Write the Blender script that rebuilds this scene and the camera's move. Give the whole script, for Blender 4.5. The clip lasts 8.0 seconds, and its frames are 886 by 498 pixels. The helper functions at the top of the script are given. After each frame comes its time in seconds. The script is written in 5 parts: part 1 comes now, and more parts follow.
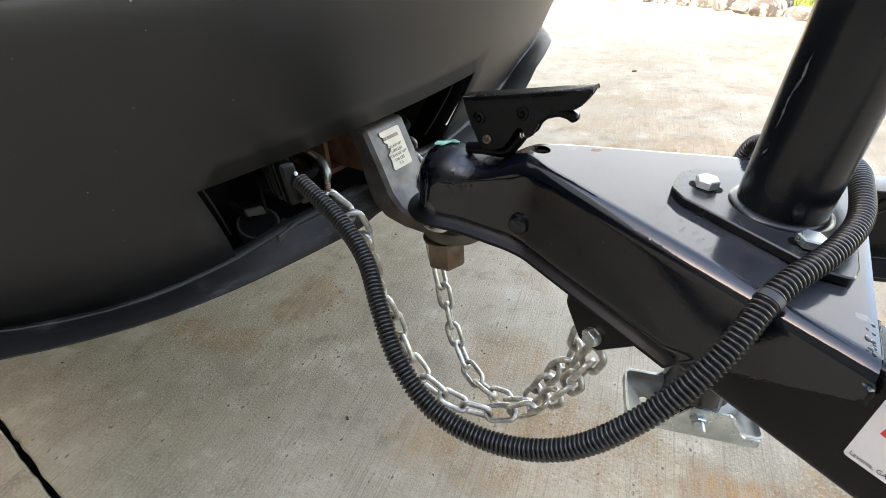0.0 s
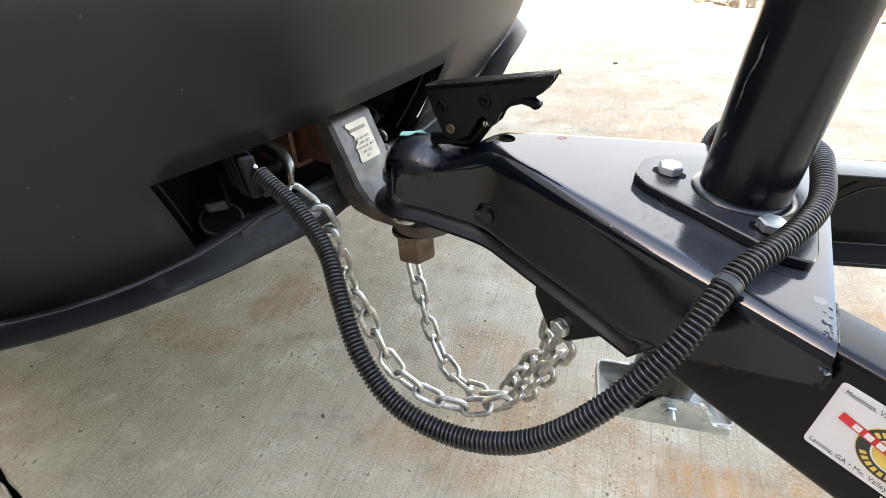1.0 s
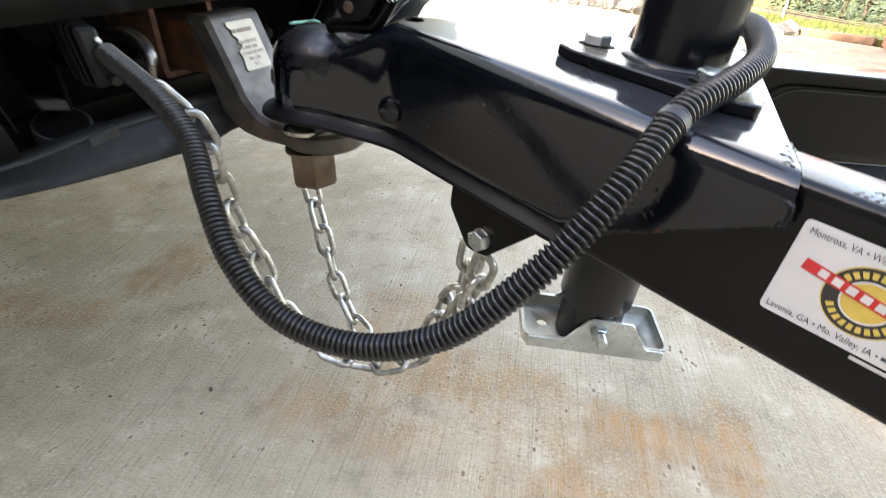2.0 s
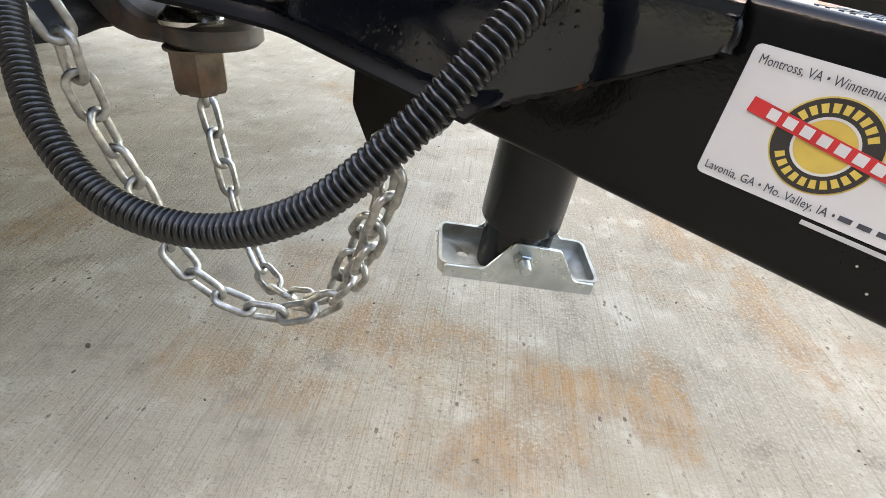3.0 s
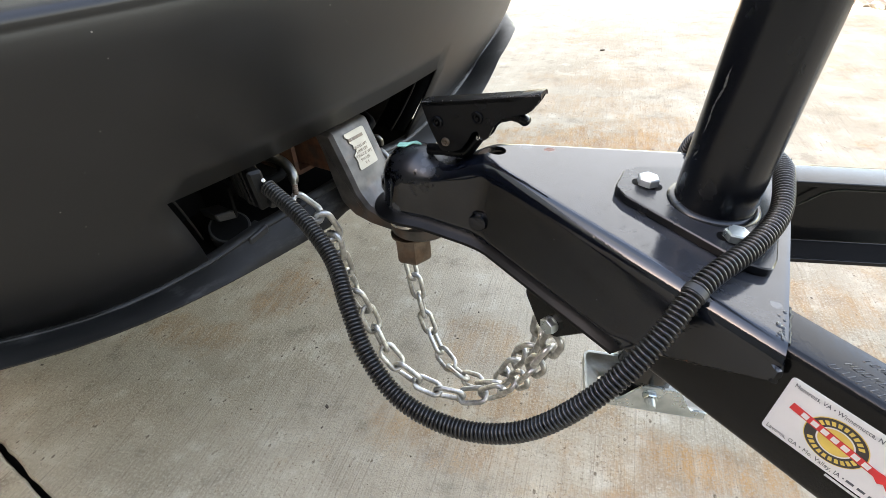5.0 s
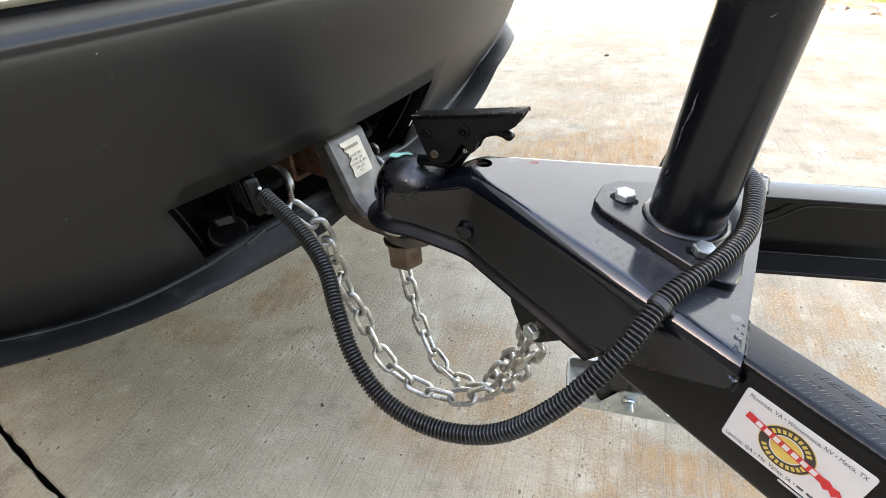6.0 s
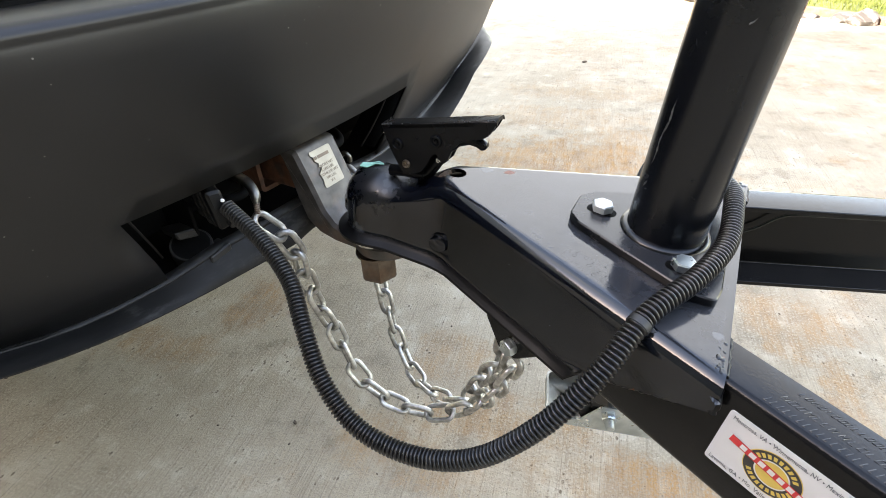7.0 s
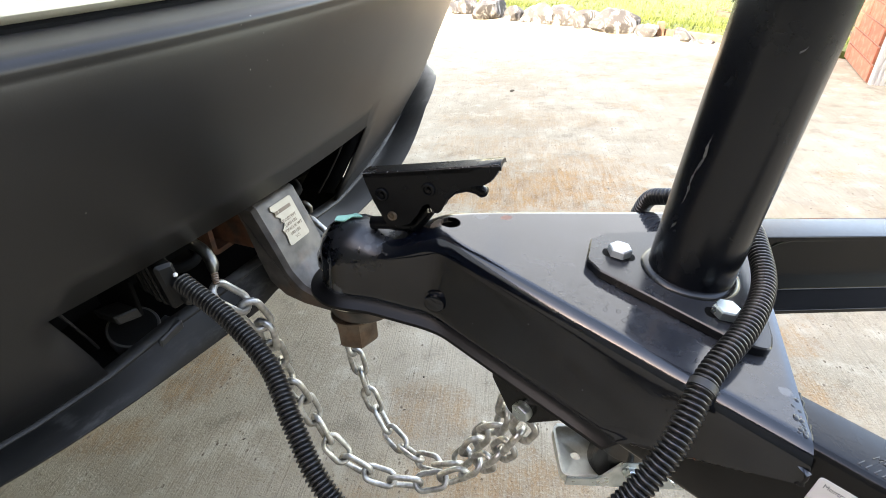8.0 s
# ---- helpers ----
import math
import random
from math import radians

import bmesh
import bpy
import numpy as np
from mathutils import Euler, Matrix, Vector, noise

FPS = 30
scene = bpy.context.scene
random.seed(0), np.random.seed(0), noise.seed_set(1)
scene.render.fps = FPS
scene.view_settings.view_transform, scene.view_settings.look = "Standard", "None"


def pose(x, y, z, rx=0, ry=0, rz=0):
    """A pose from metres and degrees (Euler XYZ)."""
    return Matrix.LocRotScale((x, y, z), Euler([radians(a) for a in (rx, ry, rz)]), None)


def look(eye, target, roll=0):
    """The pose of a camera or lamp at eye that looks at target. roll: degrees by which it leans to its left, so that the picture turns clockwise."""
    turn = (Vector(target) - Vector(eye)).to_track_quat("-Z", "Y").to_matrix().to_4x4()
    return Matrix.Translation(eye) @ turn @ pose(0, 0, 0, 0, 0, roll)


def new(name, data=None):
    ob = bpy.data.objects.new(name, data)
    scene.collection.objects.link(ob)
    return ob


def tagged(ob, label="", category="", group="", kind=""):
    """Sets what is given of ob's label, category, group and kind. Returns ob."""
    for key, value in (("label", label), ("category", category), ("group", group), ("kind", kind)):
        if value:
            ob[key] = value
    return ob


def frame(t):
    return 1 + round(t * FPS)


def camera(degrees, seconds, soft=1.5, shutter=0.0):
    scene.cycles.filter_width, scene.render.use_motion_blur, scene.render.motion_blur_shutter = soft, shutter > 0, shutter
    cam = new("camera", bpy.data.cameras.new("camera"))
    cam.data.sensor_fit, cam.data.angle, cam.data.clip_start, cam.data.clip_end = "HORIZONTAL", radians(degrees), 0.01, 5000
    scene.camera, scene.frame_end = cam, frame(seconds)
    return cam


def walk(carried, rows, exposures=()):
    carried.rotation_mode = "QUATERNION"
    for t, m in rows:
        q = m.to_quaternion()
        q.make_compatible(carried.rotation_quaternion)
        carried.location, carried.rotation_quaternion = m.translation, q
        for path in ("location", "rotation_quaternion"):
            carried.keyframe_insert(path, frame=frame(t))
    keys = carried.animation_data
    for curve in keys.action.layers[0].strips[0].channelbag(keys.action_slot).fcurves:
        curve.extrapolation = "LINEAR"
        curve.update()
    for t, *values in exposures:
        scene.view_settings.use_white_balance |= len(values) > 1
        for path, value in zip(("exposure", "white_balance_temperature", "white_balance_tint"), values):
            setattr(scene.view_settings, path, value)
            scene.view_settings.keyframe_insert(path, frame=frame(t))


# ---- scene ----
K = 0.86  # build units to metres
cam = camera(80.3, 8.0, soft=0.65, shutter=0.15)
PATH = [
    (0, (0.745, 0.574, 0.663), (0.125, 2.138, -0.419), -3.7),
    (0.5, (0.755, 0.582, 0.655), (0.143, 2.141, -0.438), -4.2),
    (1, (0.765, 0.587, 0.653), (0.185, 2.156, -0.443), -4.0),
    (1.5, (0.763, 0.587, 0.652), (0.231, 2.175, -0.442), -3.1),
    (2, (0.772, 0.603, 0.532), (0.471, 2.269, -0.533), 0.6),
    (2.2, (0.784, 0.615, 0.485), (0.589, 2.304, -0.568), 2.1),
    (3.3, (0.806, 0.629, 0.445), (0.702, 2.289, -0.667), 4.8),
    (3.5, (0.79, 0.616, 0.499), (0.594, 2.25, -0.638), 3.0),
    (4, (0.766, 0.585, 0.608), (0.351, 2.166, -0.544), -1.6),
    (4.5, (0.771, 0.568, 0.677), (0.246, 2.116, -0.475), -3.9),
    (4.7, (0.764, 0.568, 0.686), (0.234, 2.114, -0.466), -4.3),
    (6, (0.792, 0.56, 0.714), (0.23, 2.096, -0.438), -4.0),
    (6.5, (0.795, 0.563, 0.716), (0.252, 2.108, -0.433), -3.5),
    (7, (0.794, 0.585, 0.708), (0.294, 2.151, -0.432), -3.1),
    (7.5, (0.753, 0.619, 0.692), (0.373, 2.227, -0.435), -1.7),
    (8, (0.716, 0.636, 0.7), (0.471, 2.313, -0.361), -2.5),
]
walk(cam, [(t, look(Vector(eye) * K, Vector(target) * K, roll)) for t, eye, target, roll in PATH], [(t, stops + 0.28, 8550, 16) for t, stops in ((0.0, 3.62), (0.5, 3.78), (1.5, 3.84), (2.0, 3.78), (3.5, 3.57), (4.0, 3.58), (4.5, 3.68), (6.0, 3.74), (7.0, 3.68), (8.0, 3.68))])

# ---- world, sun, exposure ----
SUN_EL, SUN_AZ = 36.0, 222.0  # height, and bearing from which it shines (0 = +y, clockwise)
world = bpy.data.worlds.new("world")
scene.world = world
world.use_nodes = True
wn = world.node_tree
sky = wn.nodes.new("ShaderNodeTexSky")
sky.sky_type, sky.sun_disc = "NISHITA", False
sky.dust_density = 1.2
sky.sun_elevation, sky.sun_rotation = radians(SUN_EL), radians(SUN_AZ)
# scattered clouds, unseen; W sets them ahead and keeps the zenith clear
puffs = wn.nodes.new("ShaderNodeTexNoise")
puffs.noise_dimensions = "4D"
for key, value in (("W", 164.5), ("Scale", 1.5), ("Detail", 7.0), ("Roughness", 0.58), ("Distortion", 0.0)):
    puffs.inputs[key].default_value = value
cover = wn.nodes.new("ShaderNodeMapRange")
cover.interpolation_type = "SMOOTHSTEP"
for key, value in (("From Min", 0.46), ("From Max", 0.60), ("To Max", 0.9)):
    cover.inputs[key].default_value = value
clouds = wn.nodes.new("ShaderNodeMix")
clouds.data_type = "RGBA"
clouds.inputs[7].default_value = (1.85, 2.2, 2.62, 1)
wn.links.new(puffs.outputs["Fac"], cover.inputs["Value"])
wn.links.new(cover.outputs[0], clouds.inputs[0])
wn.links.new(sky.outputs[0], clouds.inputs[6])
wn.links.new(clouds.outputs[2], wn.nodes["Background"].inputs[0])
wn.nodes["Background"].inputs[1].default_value = 0.15
sun = new("sun", bpy.data.lights.new("sun", "SUN"))
sun.data.energy, sun.data.angle, sun.data.color = 2.4, radians(0.6), (1, 0.98, 0.95)
sun_from = Vector((math.sin(radians(SUN_AZ)) * math.cos(radians(SUN_EL)), math.cos(radians(SUN_AZ)) * math.cos(radians(SUN_EL)), math.sin(radians(SUN_EL))))
sun.matrix_world = look(sun_from * 20, (0, 0, 0))


# ---- materials ----
class Nodes:
    def __init__(self, name, rough=0.5, metal=0.0, color=(0.5, 0.5, 0.5), mat=None):
        self.mat = mat or bpy.data.materials.new(name)
        self.mat.use_nodes = True
        self.t = self.mat.node_tree
        self.b = self.t.nodes["Principled BSDF"]
        self.b.inputs["Roughness"].default_value, self.b.inputs["Metallic"].default_value = rough, metal
        self.b.inputs["Base Color"].default_value = (*color, 1)
        self.co = self.t.nodes.new("ShaderNodeTexCoord").outputs["Object"]

    def node(self, kind, **values):
        n = self.t.nodes.new(kind)
        for key, value in values.items():
            if key in ("Scale", "Detail", "Roughness", "Distortion", "Strength", "Distance", "W", "Randomness", "Fac"):
                n.inputs[key].default_value = value
        return n

    def link(self, a, b):
        self.t.links.new(a, b)

    def mapped(self, sx, sy, sz, rot=0.0):
        m = self.t.nodes.new("ShaderNodeMapping")
        m.inputs["Scale"].default_value = (sx, sy, sz)
        m.inputs["Rotation"].default_value = (0, 0, radians(rot))
        self.link(self.co, m.inputs["Vector"])
        return m.outputs[0]

    def noise(self, scale, detail=4.0, rough=0.55, vec=None, distort=0.0):
        n = self.node("ShaderNodeTexNoise", Scale=scale, Detail=detail, Roughness=rough, Distortion=distort)
        self.link(vec or self.co, n.inputs["Vector"])
        return n.outputs["Fac"]

    def voronoi(self, scale, vec=None):
        n = self.node("ShaderNodeTexVoronoi", Scale=scale)
        self.link(vec or self.co, n.inputs["Vector"])
        return n.outputs["Distance"]

    def ramp(self, fac, lo, hi, a=0.0, b=1.0):
        n = self.t.nodes.new("ShaderNodeMapRange")
        n.inputs["From Min"].default_value, n.inputs["From Max"].default_value = lo, hi
        n.inputs["To Min"].default_value, n.inputs["To Max"].default_value = a, b
        n.interpolation_type = "SMOOTHSTEP"
        self.link(fac, n.inputs["Value"])
        return n.outputs[0]

    def math(self, op, a, b):
        n = self.t.nodes.new("ShaderNodeMath")
        n.operation = op
        for i, v in enumerate((a, b)):
            if isinstance(v, (int, float)):
                n.inputs[i].default_value = v
            else:
                self.link(v, n.inputs[i])
        return n.outputs[0]

    def mix(self, fac, a, b):
        n = self.t.nodes.new("ShaderNodeMix")
        n.data_type = "RGBA"
        for i, v in ((0, fac), (6, a), (7, b)):
            if isinstance(v, (int, float)):
                n.inputs[i].default_value = v
            elif isinstance(v, tuple):
                n.inputs[i].default_value = (*v, 1)
            else:
                self.link(v, n.inputs[i])
        return n.outputs[2]

    def color(self, c):
        self.link(c, self.b.inputs["Base Color"])
        return self

    def rough(self, r):
        self.link(r, self.b.inputs["Roughness"])
        return self

    def bump(self, h, strength=0.3, dist=0.001):
        n = self.node("ShaderNodeBump", Strength=strength, Distance=dist)
        self.link(h, n.inputs["Height"])
        self.link(n.outputs[0], self.b.inputs["Normal"])
        return self


def paint(name, base, dust, r0, r1, speck=0.05, wave=0.12, peel=300.0, rust=0.0, top_sheen=0.0, gloss=0.40, swell=2.0, drop=210, wet=0.54):
    """Black paint with dust film, chips and a little orange peel."""
    m = Nodes(name)
    film = m.ramp(m.noise(9, 5), 0.35, 0.75)
    grime = m.ramp(m.noise(70, 4), 0.45, 0.8)
    c = m.mix(m.math("MULTIPLY", film, m.math("ADD", grime, 0.25)), base, dust)
    chip = m.math("MULTIPLY", m.ramp(m.voronoi(140), 0.10, 0.06), m.ramp(m.noise(23, 2), 0.62, 0.68))
    c = m.mix(m.math("MULTIPLY", chip, speck * 10), c, (0.55, 0.55, 0.52))
    if rust:
        spot = m.math("MULTIPLY", m.ramp(m.noise(55, 5), 0.66, 0.72), m.ramp(m.noise(7, 2), 0.52, 0.62))
        c = m.mix(m.math("MULTIPLY", spot, rust), c, (0.20, 0.06, 0.02))
    if top_sheen:  # pale colour on faces turned up: some dust, mostly the sky's sheen
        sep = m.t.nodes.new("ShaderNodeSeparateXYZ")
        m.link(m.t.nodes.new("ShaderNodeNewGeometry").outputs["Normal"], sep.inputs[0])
        face_up = m.math("MULTIPLY", m.ramp(sep.outputs[2], 0.972, 0.992), m.math("ADD", m.math("MULTIPLY", m.ramp(m.noise(40, 8, 0.75), 0.3, 0.75), 0.5), 0.5))
        c = m.mix(m.math("MULTIPLY", face_up, top_sheen), c, (0.155, 0.165, 0.185))
    m.color(c)
    m.rough(m.ramp(m.math("ADD", m.math("MULTIPLY", film, 0.6), m.math("MULTIPLY", grime, 0.4)), 0.1, 0.9, r0, r1))
    drops = m.math("MULTIPLY", m.ramp(m.voronoi(drop), 0.34, 0.10), m.ramp(m.noise(16, 3), wet, wet + 0.08))
    m.bump(m.math("ADD", m.math("ADD", m.noise(peel, 2), m.math("MULTIPLY", drops, 2.5)), m.math("MULTIPLY", m.noise(25, 3), swell)), wave, 0.0006)
    m.b.inputs["Specular IOR Level"].default_value = gloss
    return m.mat


def marked(name, base, dust, r0, r1, marks, grain=110.0):
    """The coupler's paint with marks of their own: x, y, z, reach, colour, strength (metres, from the thing's foot)."""
    mat = paint(name, base, dust, r0, r1, 0.05, 0.07, rust=0.0, top_sheen=0.16, gloss=0.50)
    m = Nodes(name, mat=mat)
    c = m.b.inputs["Base Color"].links[0].from_socket
    wob = m.math("MULTIPLY", m.math("SUBTRACT", m.noise(grain, 6, 0.7), 0.5), 2.6)
    ro = m.b.inputs["Roughness"].links[0].from_socket
    for x, y, z, reach, colour, s in marks:
        d = m.t.nodes.new("ShaderNodeVectorMath")
        d.operation = "DISTANCE"
        m.link(m.co, d.inputs[0])
        d.inputs[1].default_value = (x, y, z)
        v = m.ramp(m.math("ADD", m.math("DIVIDE", d.outputs["Value"], reach), wob), 1.1, 0.55, 0, s)
        c = m.mix(v, c, colour)
        ro = m.math("MAXIMUM", ro, m.math("MULTIPLY", v, 0.6))
    # matte band on the rolled foot, added to take out the sky's reflection
    sep = m.t.nodes.new("ShaderNodeSeparateXYZ")
    m.link(m.co, sep.inputs[0])
    foot = m.ramp(m.math("ADD", sep.outputs[2], m.math("MULTIPLY", wob, 0.003)), 0.012, 0.007, 0, 0.8)
    c = m.mix(foot, c, (0.0055, 0.005, 0.0045))
    m.color(c)
    m.rough(m.math("MAXIMUM", ro, m.math("MULTIPLY", foot, 0.5)))
    m.link(m.math("SUBTRACT", 0.50, m.math("MULTIPLY", foot, 0.44)), m.b.inputs["Specular IOR Level"])
    return mat


def metal(name, base, other, r0, r1, scale=60, metallic=1.0, rust=0.0, bump=0.15):
    m = Nodes(name, metal=metallic)
    n = m.noise(scale, 5)
    c = m.mix(m.ramp(n, 0.3, 0.7), base, other)
    if rust:
        c = m.mix(m.math("MULTIPLY", m.ramp(m.noise(scale * 0.6, 6), 0.5, 0.68), rust), c, (0.16, 0.07, 0.03))
    m.color(c)
    m.rough(m.ramp(m.noise(scale * 1.7, 4), 0.3, 0.7, r0, r1))
    m.bump(n, bump, 0.0008)
    return m.mat


def plain(name, color, rough=0.5, vary=0.12, scale=80, bump=0.1, metallic=0.0, gloss=0.5):
    m = Nodes(name, rough=rough, metal=metallic)
    n = m.noise(scale, 5)
    m.color(m.mix(m.ramp(n, 0.3, 0.7), tuple(c * (1 - vary) for c in color), tuple(min(1, c * (1 + vary)) for c in color)))
    m.bump(n, bump, 0.0006)
    m.b.inputs["Specular IOR Level"].default_value = gloss
    return m.mat


COUPLER_BLACK = paint("glossy_black_paint", (0.0015, 0.0023, 0.0042), (0.005, 0.0065, 0.0095), 0.13, 0.26, 0.05, 0.10, rust=0.7)
PALE, RUST_RED, BROWN, DULL = (0.13, 0.134, 0.138), (0.16, 0.045, 0.02), (0.10, 0.07, 0.05), (0.005, 0.005, 0.006)
# the DULL mark is matte to mute the sky's reflection on the dome
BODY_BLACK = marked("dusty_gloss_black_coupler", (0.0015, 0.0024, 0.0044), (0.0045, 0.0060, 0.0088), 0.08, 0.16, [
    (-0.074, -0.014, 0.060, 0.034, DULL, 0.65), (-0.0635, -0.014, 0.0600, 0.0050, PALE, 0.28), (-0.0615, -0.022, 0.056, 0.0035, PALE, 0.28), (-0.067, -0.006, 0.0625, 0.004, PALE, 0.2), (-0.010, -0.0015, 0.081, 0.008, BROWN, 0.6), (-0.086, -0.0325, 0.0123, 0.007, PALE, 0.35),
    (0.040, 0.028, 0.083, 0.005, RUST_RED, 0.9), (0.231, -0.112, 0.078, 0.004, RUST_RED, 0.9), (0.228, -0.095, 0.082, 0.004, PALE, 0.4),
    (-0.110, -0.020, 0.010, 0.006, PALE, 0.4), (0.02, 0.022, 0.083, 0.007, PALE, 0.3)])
JACK_BLACK = paint("satin_black_powder_coat", (0.0020, 0.0026, 0.0040), (0.0034, 0.0042, 0.0058), 0.24, 0.30, 0.0, 0.03, 500, top_sheen=0.12, gloss=0.34)
ARM_BLACK = paint("black_channel_paint", (0.003, 0.003, 0.0033), (0.007, 0.007, 0.007), 0.16, 0.28, 0.06, 0.20, 420, rust=0.15, top_sheen=0.05, gloss=0.20, swell=0.5, drop=420, wet=0.56)
LATCH_BLACK = paint("satin_black_latch_paint", (0.0022, 0.0025, 0.0032), (0.006, 0.0065, 0.0075), 0.22, 0.38, 0.07, 0.12, gloss=0.14)
BOLT_ZINC = metal("bright_zinc_bolt", (0.46, 0.49, 0.50), (0.34, 0.37, 0.38), 0.34, 0.50, 90, 0.45, bump=0.25)
MILL = plain("worn_mill_stamping", (0.034, 0.034, 0.034), 0.4, 0.4, 150)
CABLE_BLACK = plain("black_conduit_plastic", (0.005, 0.005, 0.0056), 0.32, 0.3, 200, gloss=0.48)
RUBBER = plain("black_rubber", (0.006, 0.006, 0.006), 0.5, 0.3, 150)
# near black and matte: the shade behind the cut-out is in the colour
SHADE_STEEL = plain("shade_black_steel", (0.002, 0.002, 0.002), 0.8, 0.3, 60, gloss=0.08)
SOCKET_BLACK = plain("dusty_black_plastic", (0.010, 0.0095, 0.009), 0.5, 0.3, 60, gloss=0.4)
TAB_GREY = plain("worn_grey_plastic", (0.022, 0.022, 0.022), 0.5, 0.3, 60, gloss=0.4)
PLUG_BLACK = plain("dusty_black_rubber", (0.0045, 0.0045, 0.0045), 0.5, 0.4, 90, 0.2, gloss=0.22)
RUSTY = metal("rusty_receiver_steel", (0.13, 0.05, 0.024), (0.04, 0.022, 0.014), 0.6, 0.9, 50, 0.2)
BAR_STEEL = metal("worn_painted_steel_bar", (0.095, 0.086, 0.079), (0.040, 0.035, 0.032), 0.42, 0.62, 45, 0.25, 0.3, 0.3)
NUT_STEEL = metal("brown_oiled_steel", (0.17, 0.13, 0.10), (0.09, 0.065, 0.05), 0.35, 0.55, 70, 0.7, 0.3, 0.25)
CHROME = metal("polished_steel", (0.75, 0.72, 0.68), (0.5, 0.46, 0.42), 0.12, 0.25, 80)
GALV = metal("galvanized_chain_steel", (0.49, 0.48, 0.45), (0.27, 0.265, 0.25), 0.30, 0.48, 110, 0.85, 0.06, 0.3)
ZINC = metal("zinc_plated_steel", (0.52, 0.56, 0.56), (0.34, 0.38, 0.38), 0.24, 0.42, 40, 0.9)
ZINC_PALE = metal("dusty_zinc_plate", (0.46, 0.47, 0.43), (0.32, 0.32, 0.29), 0.5, 0.72, 60, 0.35, 0.28)
WELD = paint("black_weld_bead", (0.004, 0.004, 0.004), (0.02, 0.019, 0.018), 0.32, 0.55, 0.05, 0.4, 120, rust=0.8, gloss=0.16)
STICKER_WHITE = plain("white_vinyl", (0.50, 0.51, 0.52), 0.35, 0.03, 50, 0.03)
STICKER_RED = plain("red_vinyl", (0.48, 0.02, 0.024), 0.35, 0.05)
STICKER_BLACK = plain("black_vinyl", (0.02, 0.018, 0.018), 0.35, 0.1)
STICKER_YELLOW = plain("yellow_vinyl", (0.52, 0.38, 0.08), 0.35, 0.08)
INK = plain("dark_ink", (0.04, 0.045, 0.06), 0.4, 0.1)
PALE_INK = plain("pale_ink", (0.4, 0.4, 0.4), 0.5, 0.1)
LABEL_CREAM = plain("cream_paper_label", (0.36, 0.315, 0.24), 0.5, 0.08, 60)
LABEL_INK = plain("brown_ink", (0.13, 0.09, 0.06), 0.6, 0.2)
GREEN_SCRAP = plain("pale_green_plastic", (0.22, 0.46, 0.37), 0.4, 0.1)
RESIDUE = plain("pale_grey_residue", (0.055, 0.055, 0.055), 0.7, 0.4, 160)
PALE_PLASTIC = plain("white_plastic", (0.6, 0.6, 0.58), 0.5, 0.05)


def bumper_plastic():
    m = Nodes("black_textured_bumper_plastic")
    film = m.ramp(m.noise(3.5, 5), 0.3, 0.75)
    c = m.mix(film, (0.0070, 0.0066, 0.0065), (0.0116, 0.0108, 0.0106))
    dots = m.math("MULTIPLY", m.ramp(m.voronoi(110), 0.085, 0.045), m.ramp(m.noise(26, 3), 0.56, 0.63))
    c = m.mix(m.math("MULTIPLY", dots, 0.6), c, (0.24, 0.23, 0.21))
    m.color(c)
    m.rough(m.ramp(film, 0, 1, 0.36, 0.45))
    m.bump(m.noise(900, 2), 0.12, 0.0004)
    m.b.inputs["Specular IOR Level"].default_value = 0.33
    return m.mat


def lip_plastic():
    m = Nodes("scuffed_grey_plastic_lip")
    n = m.noise(12, 6, 0.6, m.mapped(1, 0.35, 2))
    c = m.mix(m.ramp(n, 0.35, 0.7), (0.0055, 0.0053, 0.0051), (0.0125, 0.0120, 0.0115))
    scuff = m.math("MULTIPLY", m.ramp(m.noise(45, 6, 0.7, m.mapped(1, 0.4, 1)), 0.52, 0.68), m.ramp(m.noise(7, 4), 0.42, 0.6))
    m.color(m.mix(m.math("MULTIPLY", scuff, 0.45), c, (0.075, 0.074, 0.072)))
    m.rough(m.ramp(n, 0.3, 0.7, 0.42, 0.6))
    m.b.inputs["Specular IOR Level"].default_value = 0.31
    m.bump(n, 0.2, 0.001)
    return m.mat


BUMPER = bumper_plastic()
LIP = lip_plastic()
BODY_PAINT = plain("tan_metallic_car_paint", (0.56, 0.52, 0.43), 0.25, 0.03, 500, 0.02)
GLASS_DARK = plain("dark_tinted_glass", (0.01, 0.012, 0.012), 0.06, 0.1, 5, 0.0)
TYRE = plain("black_tyre_rubber", (0.02, 0.02, 0.02), 0.7, 0.2, 120)
ALLOY = metal("silver_alloy", (0.6, 0.6, 0.6), (0.5, 0.5, 0.5), 0.25, 0.4)
LAMP_RED = plain("red_lamp_lens", (0.35, 0.01, 0.01), 0.12, 0.1, 20, 0.0)
# near black: for seals and fills, and for recesses whose shade it carries
TRIM_DARK = plain("dark_seal_and_recess", (0.002, 0.002, 0.002), 0.8, gloss=0.08)


